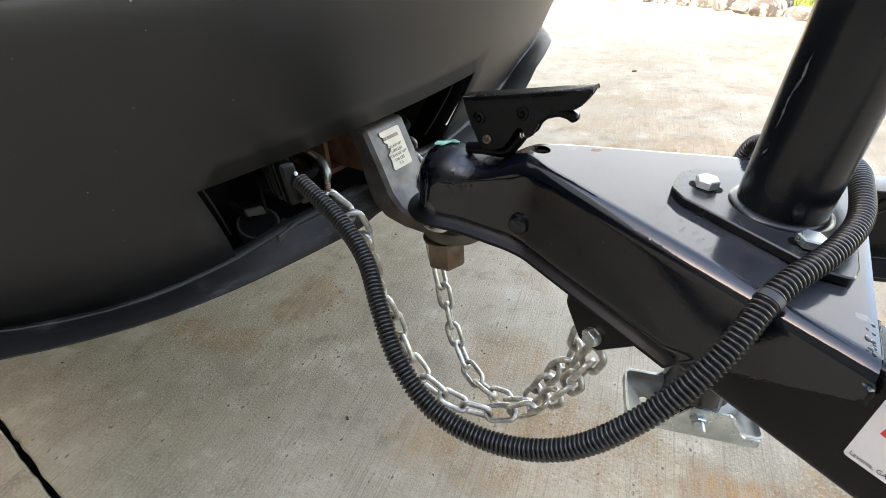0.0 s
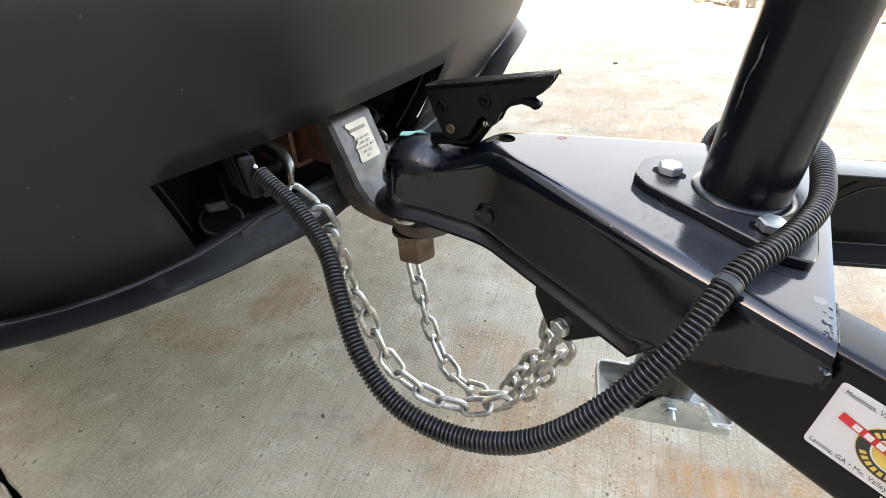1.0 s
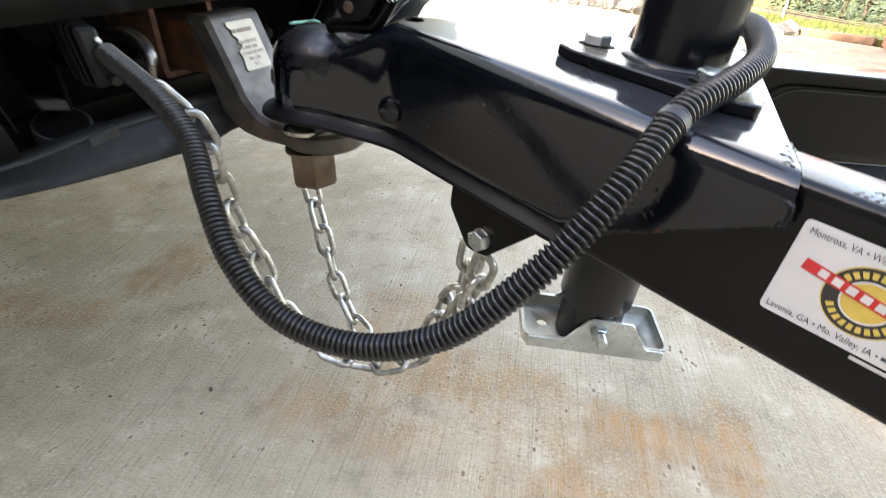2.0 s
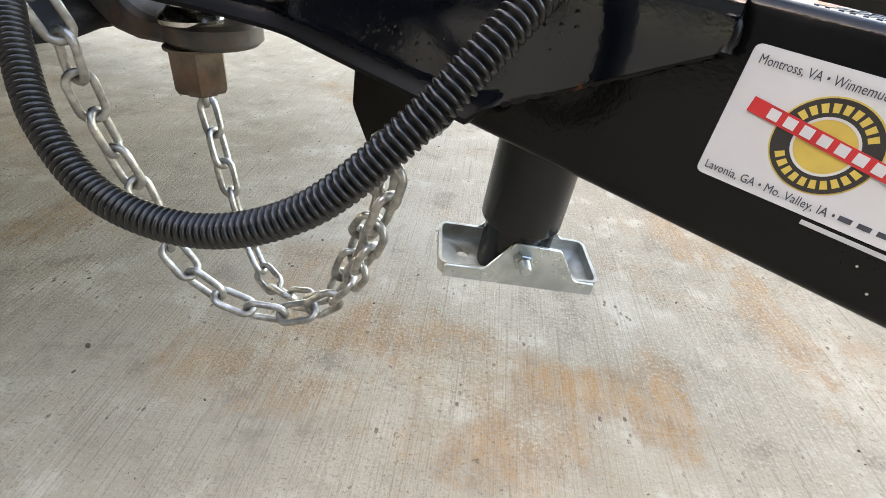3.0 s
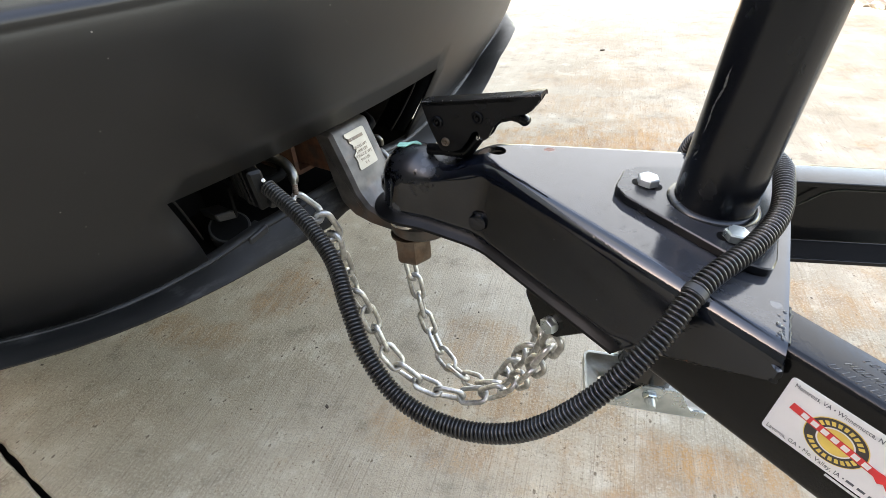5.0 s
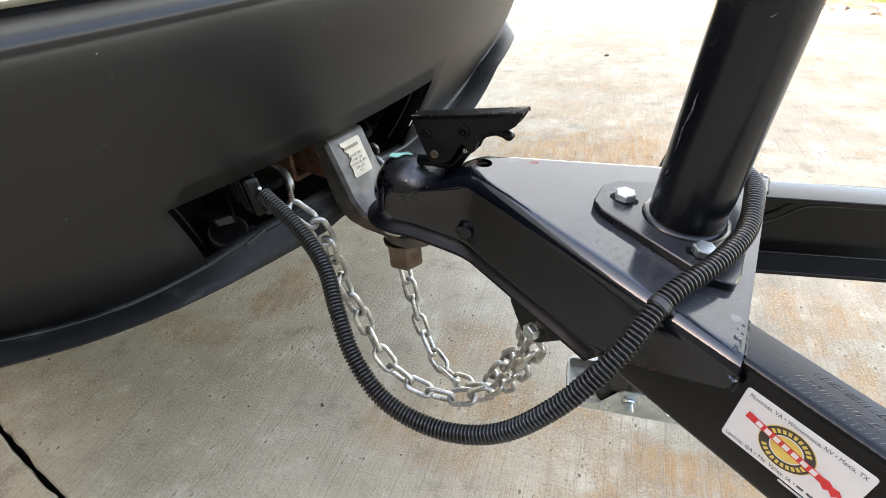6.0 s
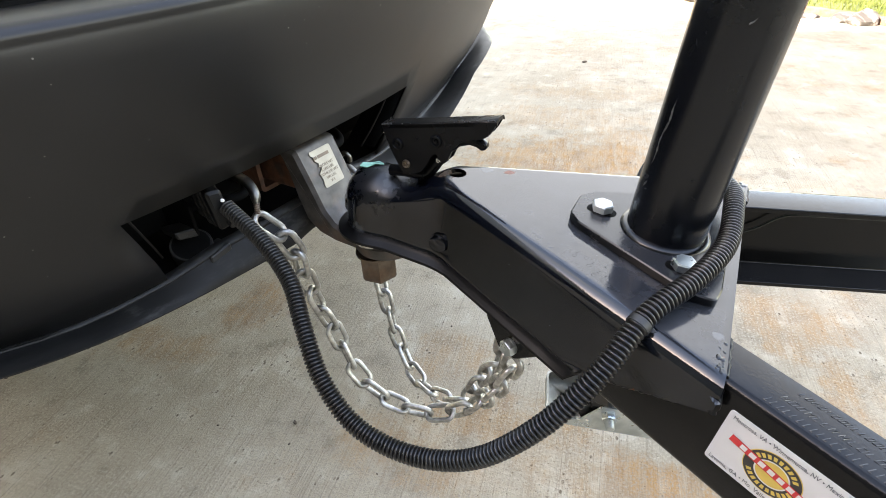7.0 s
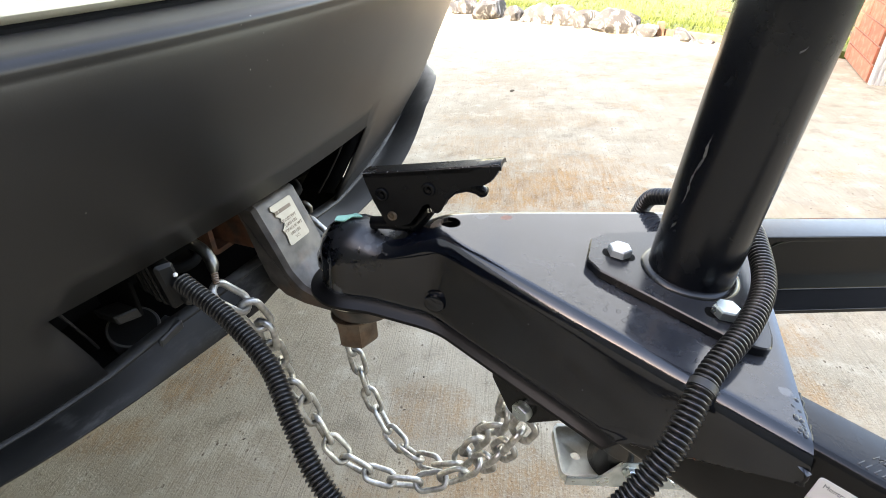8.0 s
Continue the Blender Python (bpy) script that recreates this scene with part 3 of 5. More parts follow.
def grass():
    """Lawn behind the edging, falling away from it, and its blades."""
    a, b = Vector((-0.55, 6.66, 0)), Vector((2.44, 3.84, 0))
    along = (b - a).normalized()
    across = Vector((-along.y, along.x, 0))
    root = thing("lawn", SITE, a, "bright sunlit grass beyond the rocks", "grass", kind="stuff")
    bm = bmesh.new()
    rows = []
    fall = ((0.0, 0.025), (0.3, 0.015), (0.6, -0.03), (0.9, -0.10), (1.2, -0.15), (1.6, -0.17), (3, -0.17), (6, -0.17), (12, -0.17), (25, -0.17))

    def height(d):
        for (d0, h0), (d1, h1) in zip(fall, fall[1:]):
            if d <= d1:
                return h0 + (h1 - h0) * (d - d0) / (d1 - d0)
        return fall[-1][1]

    for i in range(31):
        s = -12 + i * 1.0
        rows.append([a + along * s - across * 0.01 - Vector((0, 0, 0.04))] + [a + along * s + across * d + Vector((0, 0, h + 0.015 * noise.noise(Vector((s, d, 0))))) for d, h in fall])
    loft(bm, rows, closed=False)
    part("turf", bm, LAWN, root)
    rng = random.Random(3)
    vs, fs = [], []
    for _ in range(16000):
        s, d = rng.uniform(-1.0, 5.5), abs(rng.gauss(0, 1.6)) + 0.02
        p = a + along * s + across * d
        h, t = rng.uniform(0.02, 0.05), rng.uniform(0, 6.28)
        w = Vector((math.cos(t), math.sin(t), 0)) * 0.004
        lean = Vector((rng.uniform(-1, 1), rng.uniform(-1, 1), 0)) * h * 0.6
        up = height(d)
        k = len(vs)
        vs += [(p - w) + Vector((0, 0, up - 0.005)), (p + w) + Vector((0, 0, up - 0.005)), p + lean + Vector((0, 0, up + h))]
        fs.append((k, k + 1, k + 2))
    me = bpy.data.meshes.new("mesh")
    o = ORIGINS[root.name]
    me.from_pydata([tuple((Vector(v) - o) * K) for v in vs], [], fs)
    me.materials.append(BLADES)
    ob = new("blades", me)
    ob.parent = root


def hedge():
    """A dark hedge along the low side of the lawn, with a timber edge and a wire fence at its foot."""
    a, b, low = Vector((2.62, 6.36, 0)), Vector((4.0, 3.69, 0)), -0.17
    along = (b - a).normalized()
    side = Vector((-along.y, along.x, 0))
    root = thing("hedge", SITE, (a + b) / 2, "dense dark green hedge at the far side of the lawn", "hedge", kind="stuff")
    rng = random.Random(8)
    vs, fs = [], []
    for _ in range(20000):
        p = a.lerp(b, rng.random())
        lump = 0.16 * noise.noise(p * 1.7) + 0.08 * noise.noise(p * 5.0)
        p = p + side * (abs(rng.gauss(0.0, 0.2)) + 0.12 + lump) + Vector((0, 0, low + 0.03 + (1.5 + lump) * rng.random() ** 0.9))
        s = rng.uniform(0.014, 0.030)
        d1, d2 = (Vector((rng.gauss(0, 1), rng.gauss(0, 1), rng.gauss(0, 1))).normalized() for _ in range(2))
        k = len(vs)
        vs += [p - d1 * s, p + d2 * s * 0.5, p + d1 * s, p - d2 * s * 0.5]
        fs.append((k, k + 1, k + 2, k + 3))
    me = bpy.data.meshes.new("mesh")
    o = ORIGINS[root.name]
    me.from_pydata([tuple((v - o) * K) for v in vs], [], fs)
    me.materials.append(LEAVES)
    ob = new("foliage", me)
    ob.parent = root
    bm = bmesh.new()
    for i in range(16):
        p = a.lerp(b, (i + 0.5) / 16) + side * 0.3 + Vector((0, 0, low))
        sweep(bm, [p, p + Vector((0.05, 0, 0.7)), p + Vector((0, 0.05, 1.4))], [0.016, 0.012, 0.006], 6)
    part("stems", bm, BARK, root)
    edge = thing("hedge_edging", SITE, a + Vector((0, 0, low)), "dark weathered timber edging at the foot of the hedge", "edging")
    for i in range(3):
        p, q = a.lerp(b, i / 3) + along * 0.01, a.lerp(b, (i + 1) / 3) - along * 0.01
        bm = bmesh.new()
        slab(bm, [tuple((p - side * 0.02).xy), tuple((q - side * 0.02).xy), tuple((q + side * 0.02).xy), tuple((p + side * 0.02).xy)], low - 0.05, low + 0.045, XY, 0.004)
        part("board", bm, BARK, edge)
    fence = thing("wire_fence", SITE, a + Vector((0, 0, low)), "thin metal posts and wires before the hedge", "fence")
    for d in (0.42, 1.5, 2.6):
        p = a + along * d - side * 0.06
        bm = bmesh.new()
        lathe(bm, [(0.009, low - 0.03), (0.009, low + 0.62), (0.006, low + 0.63)], 8, (p.x, p.y, 0))
        part("post", bm, WHITE_PAINT, fence)
    for h in (0.075, 0.30, 0.52):
        bm = bmesh.new()
        sweep(bm, [a + along * d - side * 0.05 + Vector((0, 0, low + h - 0.012 * math.sin(d * 1.9) ** 2)) for d in (0.02, 0.5, 1.0, 1.5, 2.0, 2.5, 2.98)], [0.005] * 7, 6)
        part("wire", bm, BARK, fence)


def brick_pier():
    """The brick return of the house and the ribbed white door jamb beside it."""
    root = thing("wall_house", CAR, (1.24, 2.6, 0), "low orange-red brick pier beside the driveway", "wall", kind="structure")
    bm = bmesh.new()
    box(bm, (1.248, 2.612, 0), (1.72, 3.17, 0.88))
    part("mortar_core", bm, MORTAR, root)
    # trim before the pieces
    jamb = thing("trim_jamb", CAR, (1.31, 2.58, 0), "white ribbed metal jamb beside the brick pier", "door jamb", kind="structure")
    bm = bmesh.new()
    prof = [(1.252, 2.606)]
    for i in range(11):
        x = 1.255 + i * 0.02
        prof += [(x, 2.580), (x + 0.009, 2.580), (x + 0.012, 2.588), (x + 0.018, 2.588)]
    prof += [(1.48, 2.606)]
    slab(bm, prof, 0.0, 0.86, XY)
    part("ribbed_panel", bm, WHITE_PAINT, jamb, sharp=20)


def bricks():
    root = bpy.data.objects["wall_house"]
    L, H, D, g = 0.207, 0.069, 0.005, 0.008
    bm = bmesh.new()
    box(bm, (-L / 2, -D, -H / 2), (L / 2, D, H / 2), 0.003)
    long_mesh = finish(bm, BRICK, 30)
    bm = bmesh.new()
    box(bm, (-L / 4 + g / 4, -D, -H / 2), (L / 4 - g / 4, D, H / 2), 0.003)
    short_mesh = finish(bm, BRICK, 30)
    rng = random.Random(2)

    def lay(start, run, turn, courses):
        for c in range(courses):
            s = 0.0
            odd = c % 2
            while s < run - 0.05:
                short = (odd and s == 0) or run - s < L
                length = (L / 2 - g / 2) if short else L
                p = start + Vector((math.cos(turn), math.sin(turn), 0)) * (s + length / 2) + Vector((0, 0, g + H / 2 + c * (H + g)))
                ob = new("brick", short_mesh if short else long_mesh)
                ob.parent = root
                ob.matrix_parent_inverse = Matrix()
                o = ORIGINS[root.name]
                ob.matrix_basis = Matrix.Translation((p - o) * K) @ Matrix.Rotation(turn + rng.uniform(-0.01, 0.01), 4, "Z")
                s += length + g
    lay(Vector((1.245, 2.607, 0)), 0.56, math.pi / 2, 11)
    lay(Vector((1.49, 2.612, 0)), 0.22, 0.0, 11)


def house():
    """Unseen house wall and deep eaves, added to cast the pad's shade."""
    root = thing("ceiling", SITE, (0, 0, ROOF_Z), "plain grey soffit, unseen, added to shade the pad", "ceiling", kind="structure")
    bm = bmesh.new()
    box(bm, (-22.0, WALL_Y, ROOF_Z), (11.0, ROOF_EDGE, ROOF_Z + 0.15), 0.01)
    part("ceiling_board", bm, CEILING, root)
    wall = thing("wall_shade", SITE, (0, WALL_Y, 0), "plain dark wall, unseen, added to shade the pad", "wall", kind="structure")
    bm = bmesh.new()
    box(bm, (-22.0, WALL_Y - 0.3, -0.1), (11.0, WALL_Y, ROOF_Z + 0.15), 0.004)
    part("wall_face", bm, SIDING, wall)


WALL_Y, ROOF_EDGE, ROOF_Z = -6.2, -5.0, 8.6
ground_sheet()
slabs()
house()
brick_pier()
rocks()
edging()
grass()
hedge()
pebbles()


# ---- the car's rear ----
NOTCH_TOP, NOTCH_LOW = 0.466, 0.376
PROFILE = [(0.374, 0.080), (0.40, 0.096), (0.43, 0.1115), (0.466, 0.127), (0.50, 0.142), (0.54, 0.159), (0.58, 0.173), (0.612, 0.180), (0.628, 0.1822),
           (0.6330, 0.1818), (0.6358, 0.1815), (0.6388, 0.1828), (0.6425, 0.1818), (0.6455, 0.1780), (0.6475, 0.170), (0.6487, 0.155), (0.6495, 0.13), (0.6500, 0.108), (0.647, 0.10)]


def bow(v):
    a = abs(v)
    r = 0.15
    x = min(max(0.0, a - 0.65), r * 0.985)
    return -0.285 * v * v - (r - math.sqrt(r * r - x * x))


def cover_point(s, z, u):
    """A point of the bumper; s runs across it and on round the corner along the car's side."""
    v = math.copysign(min(abs(s), 0.782), s)
    k = max(0.0, abs(v) - 0.40)
    t, h = min(1.0, max(0.0, (v - 0.36) / 0.30)), min(1.0, max(0.35, (z - 0.40) / 0.22))
    return Vector((u + bow(v) - 2.2 * max(0.0, abs(s) - 0.782), v * (1 + 0.105 * h * t * t * (3 - 2 * t)), z + 0.45 * k * k))


def sag(v):
    """How the bumper's foot hangs in the middle and rises towards the corners."""
    if v < -0.16:
        return -0.0112 + 1.30 * max(0.0, min(-v, 0.43) - 0.235) ** 2
    return -0.016 + 0.15 * min(abs(v), 0.5) ** 2


def lip_flare(v):
    """How far the lip's foot stands out towards the corners."""
    t = min(1.0, max(0.0, (abs(v) - 0.08) / 0.30))
    return 0.030 * t * t * (3 - 2 * t)


def corner_flare(v, out):
    """How far the lip's whole face stands out at the corner, from a narrow ledge at its top."""
    q, w = min(1.0, max(0.0, (v - 0.50) / 0.22)), min(1.0, out * 8)
    return q * q * (3 - 2 * q) * (0.030 * (w - out) - 0.006 * w)


def half_notch(z):
    return 0.184 + (0.221 - 0.184) * (z - NOTCH_LOW) / (NOTCH_TOP - NOTCH_LOW)


def car():
    root = thing("parked_suv", CAR, (-0.6, 0, 0), "tan car with a black plastic rear bumper, towing the trailer", "car")
    wide = 1.0
    # bumper cover, with the hitch cut-out
    bm = bmesh.new()
    cols = [wide * (2 * i / 64 - 1) for i in range(65)]
    rows = []
    for z, u in PROFILE:
        h = half_notch(min(z, NOTCH_TOP))
        vs = [-(h + (wide - h) * (1 - k / 28)) for k in range(29)] + [h * (2 * k / 24 - 1) for k in range(1, 24)] + [h + (wide - h) * k / 28 for k in range(29)]
        foot = {0.374: 1.0, 0.40: 0.5, 0.43: 0.2}.get(z, 0.0)
        rows.append([bm.verts.new(cover_point(v - 0.004, z + foot * sag(v), u)) for v in vs])
    for (z, _), r0, r1 in zip(PROFILE, rows, rows[1:]):
        for k in range(len(r0) - 1):
            if z >= NOTCH_TOP or not 28 <= k < 52:
                bm.faces.new((r0[k], r0[k + 1], r1[k + 1], r1[k]))
    bmesh.ops.delete(bm, geom=[v for v in bm.verts if not v.link_faces], context="VERTS")
    cover = part("bumper_cover", bm, BUMPER, root, "black textured plastic bumper cover", 50, 0.004, (1, 0, 0))
    # return flanges round the cut-out, black for its shade, and their worn inner edge
    for s in (-1, 1):
        bm = bmesh.new()
        rows, edge = [], []
        for z, u in [(z, u) for z, u in PROFILE if z <= NOTCH_TOP]:
            h = half_notch(z)
            p = cover_point(s * h - 0.004, z, u)
            rows.append([p + Vector((-0.0045, 0, 0)), p + Vector((-0.020, -s * 0.001, 0)), p + Vector((-0.060, -s * 0.002, 0))])
            edge.append(p + Vector((-0.020, -s * 0.0115, 0.003)))
        loft(bm, rows, closed=False)
        part("cutout_return", bm, TRIM_DARK, cover, "black return edge of the cut-out", 50, 0.002, (0, -s, 0))
        bm = bmesh.new()
        sweep(bm, edge, 0.0013, 6)
        part("cutout_rim", bm, BUMPER, cover, "thin grey inner rim of the cut-out")
    # lower lip, unbroken below the cut-out
    bm = bmesh.new()
    rows = []
    for dz, u, out in ((0.371, 0.0715, 0), (0.368, 0.0775, 0), (0.3655, 0.0810, 0.04), (0.3635, 0.0812, 0.05), (0.362, 0.0802, 0.1), (0.355, 0.0865, 0.35), (0.344, 0.0945, 0.8), (0.3352, 0.1005, 1), (0.3332, 0.1000, 1), (0.3325, 0.096, 1), (0.340, 0.06, 0.4)):
        rows.append([cover_point(v, dz + (1 - out) * (sag(v) + 0.004) * min(1.0, max(0.0, (abs(v) - 0.13) / 0.06)) + out * ((LIP_RISE if v < 0 else 0.25) * min(abs(v), 0.5) ** 2 - (0.006 if v < 0 else 0.62 * max(0.0, min(v, 0.782) - 0.5) ** 2)), u + out * lip_flare(v) + corner_flare(v, out)) for v in cols])
    loft(bm, rows, closed=False)
    part("bumper_lip", bm, LIP, root, "scuffed grey plastic lip under the bumper", 60, 0.003, (1, 0, 0))
    # seal and tan body above
    bm = bmesh.new()
    sweep(bm, [cover_point(v, 0.6505, 0.112) for v in cols], 0.004, 8)
    part("bumper_seal", bm, TRIM_DARK, root)
    bm = bmesh.new()
    body = [(0.6535, 0.05), (0.6545, 0.112), (0.660, 0.1185), (0.68, 0.117), (0.72, 0.110), (0.80, 0.092), (0.95, 0.06), (1.1, 0.03), (1.25, -0.06), (1.45, -0.16), (1.7, -0.3)]
    loft(bm, [[cover_point(v, z, u) for v in cols] for z, u in body], closed=False)
    part("tailgate", bm, BODY_PAINT, root, "tan painted tailgate", 50, 0.003, (1, 0, 0))
    # the rest of the body, away from the hitch
    bm = bmesh.new()
    rings = []
    for u, w, top in ((-0.73, 0.775, 1.69), (-0.95, 0.81, 1.74), (-1.6, 0.84, 1.77), (-2.8, 0.84, 1.77), (-3.3, 0.84, 1.70), (-3.95, 0.83, 1.22), (-4.7, 0.80, 1.10), (-4.95, 0.74, 0.98), (-5.05, 0.66, 0.85)):
        ring = rounded([(-w, 0.47), (-w - 0.015, 1.0), (-w + 0.07 * (top - 0.9), top), (w - 0.07 * (top - 0.9), top), (w + 0.015, 1.0), (w, 0.47)], [0.06, 0.25, 0.10, 0.10, 0.25, 0.06], 4)
        rings.append([Vector((u, a, b2)) for a, b2 in ring])
    loft(bm, rings)
    part("body_shell", bm, BODY_PAINT, root, "tan painted body", 50)
    bm = bmesh.new()
    loft(bm, [[cover_point(v * 0.76, z, u) for v in (-1, -0.7, -0.35, 0, 0.35, 0.7, 1)] for z, u in ((1.69, -0.295), (1.715, -0.36), (1.73, -0.6), (1.735, -0.95))], closed=False)
    part("roof_edge", bm, BODY_PAINT, root, "", 50, 0.01, (0, 0, 1))
    bm = bmesh.new()
    loft(bm, [[cover_point(v * 0.66, z, u + 0.006) for v in (-1, -0.7, -0.35, 0, 0.35, 0.7, 1)] for z, u in ((1.12, 0.0206), (1.25, -0.06), (1.45, -0.16), (1.6, -0.244))], closed=False)
    part("rear_window", bm, GLASS_DARK, root, "dark tinted rear window", 50, 0.003, (1, 0, 0))
    for s in (-1, 1):
        bm = bmesh.new()
        slab(bm, rounded([(-3.15, 1.16), (-1.15, 1.16), (-1.25, 1.60), (-2.9, 1.60)], 0.06), s * 0.80, s * 0.868, lambda a, b2, h: Vector((a, h - s * 0.085 * (b2 - 1.0), b2)), 0.004)
        part("side_window", bm, GLASS_DARK, root, "dark tinted side window", 50)
        bm = bmesh.new()
        loft(bm, [[cover_point(s * v, z, u + 0.005) for v in (0.66, 0.70, 0.74, 0.778)] for z, u in ((0.78, 0.095), (0.95, 0.06), (1.1, 0.012))], closed=False)
        part("tail_lamp", bm, LAMP_RED, root, "red tail lamp", 50, 0.004, (1, 0, 0))
        for u in (-1.45, -4.15):
            bm = bmesh.new()
            lathe(bm, [(0.24, -0.11), (0.36, -0.115), (0.385, -0.09), (0.392, 0.0), (0.385, 0.09), (0.36, 0.115), (0.24, 0.11), (0.24, -0.11)], 40, (u, s * 0.755, 0.392), (0, s, 0))
            wheel = part("wheel_tyre", bm, TYRE, root, "black rubber tyre")
            bm = bmesh.new()
            lathe(bm, [(0.245, -0.08), (0.245, 0.10), (0.225, 0.105), (0.20, 0.06), (0.06, 0.08), (0.02, 0.085)], 30, (u, s * 0.755, 0.392), (0, s, 0))
            part("rim", bm, ALLOY, wheel, "silver alloy rim")
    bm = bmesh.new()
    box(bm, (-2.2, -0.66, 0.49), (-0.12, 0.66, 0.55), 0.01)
    part("underbody_pan", bm, SHADE_STEEL, root)
    # two added panels close the hollow behind the cut-out so it stays dark
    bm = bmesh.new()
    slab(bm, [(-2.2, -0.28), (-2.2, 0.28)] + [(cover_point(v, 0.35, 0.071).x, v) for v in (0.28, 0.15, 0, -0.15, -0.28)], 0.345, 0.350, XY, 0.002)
    part("cavity_sheet", bm, SHADE_STEEL, root, "black sheet added to keep the bumper's hollow dark")
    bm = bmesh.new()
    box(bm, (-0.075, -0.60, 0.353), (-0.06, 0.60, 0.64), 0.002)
    part("cavity_back", bm, SHADE_STEEL, root)
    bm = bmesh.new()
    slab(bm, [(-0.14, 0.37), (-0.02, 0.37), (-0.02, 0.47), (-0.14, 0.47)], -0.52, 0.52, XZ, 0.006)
    part("hitch_crossbar", bm, SHADE_STEEL, root, "black steel hitch crossbar behind the cut-out")
    # square receiver tube
    bm = bmesh.new()
    c, w, h0, h1 = 0.010, 0.038, 0.388, 0.462
    ring = rounded([(c - w, h0), (c + w, h0), (c + w, h1), (c - w, h1)], 0.008)
    inner = inset(ring, 0.006)
    loft(bm, [[YZ(a, b, u) for a, b in r] for r, u in ((inner, -0.02), (ring, -0.02), (ring, 0.052), (inner, 0.052), (inner, -0.02))], cap0=False, cap1=False)
    part("receiver_tube", bm, RUSTY, root, "rusty square hitch receiver tube")
    # chain loops, one each side of the receiver
    for s in (-1, 1):
        v0 = c + s * 0.085
        bm = bmesh.new()
        sweep(bm, spline([(-0.01, v0 - 0.028, 0.42), (0.04, v0 - 0.028, 0.418), (0.068, v0 - 0.014, 0.415), (0.074, v0, 0.414), (0.068, v0 + 0.014, 0.415), (0.04, v0 + 0.028, 0.418), (-0.01, v0 + 0.028, 0.42)]), 0.0055, 10)
        part("chain_loop", bm, SHADE_STEEL, root)
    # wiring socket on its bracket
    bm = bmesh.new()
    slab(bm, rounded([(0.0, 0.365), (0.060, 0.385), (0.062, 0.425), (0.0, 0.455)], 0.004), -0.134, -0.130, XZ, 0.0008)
    bracket = part("socket_bracket", bm, SHADE_STEEL, root, "black steel bracket plate")
    bm = bmesh.new()
    slab(bm, rounded([(-0.158, 0.402), (-0.155, 0.391), (-0.131, 0.384), (-0.134, 0.396)], 0.002), 0.030, 0.060, YZ, 0.0015)
    part("socket_lid", bm, SOCKET_BLACK, bracket, "black socket lid block")
    bm = bmesh.new()
    lathe(bm, [(0.0215, -0.016), (0.0225, -0.012), (0.0225, -0.004), (0.0238, -0.0035), (0.0240, 0.0075), (0.0232, 0.0088), (0.0222, 0.0090)], 40, (0.046, -0.138, 0.366), (0.38, -0.15, 0.91))
    part("round_socket", bm, TAB_GREY, bracket, "round black trailer socket with a raised rim")
    # a dark disc caps the ring in place of its shaded inside
    bm = bmesh.new()
    lathe(bm, [(0.0222, 0.0060), (0.0222, 0.0089), (0.0200, 0.0091)], 40, (0.046, -0.138, 0.366), (0.38, -0.15, 0.91))
    part("socket_mouth", bm, TRIM_DARK, bracket, "dark disc standing for the socket's shaded mouth")
    bm = bmesh.new()
    slab(bm, rounded([(-0.1400, 0.3515), (-0.1090, 0.3585), (-0.1090, 0.3685), (-0.1370, 0.3635)], 0.002), 0.055, 0.080, YZ, 0.0015)
    part("socket_tab", bm, TAB_GREY, bracket, "grey plastic tab on the socket lid")


LIP_RISE = 0.40


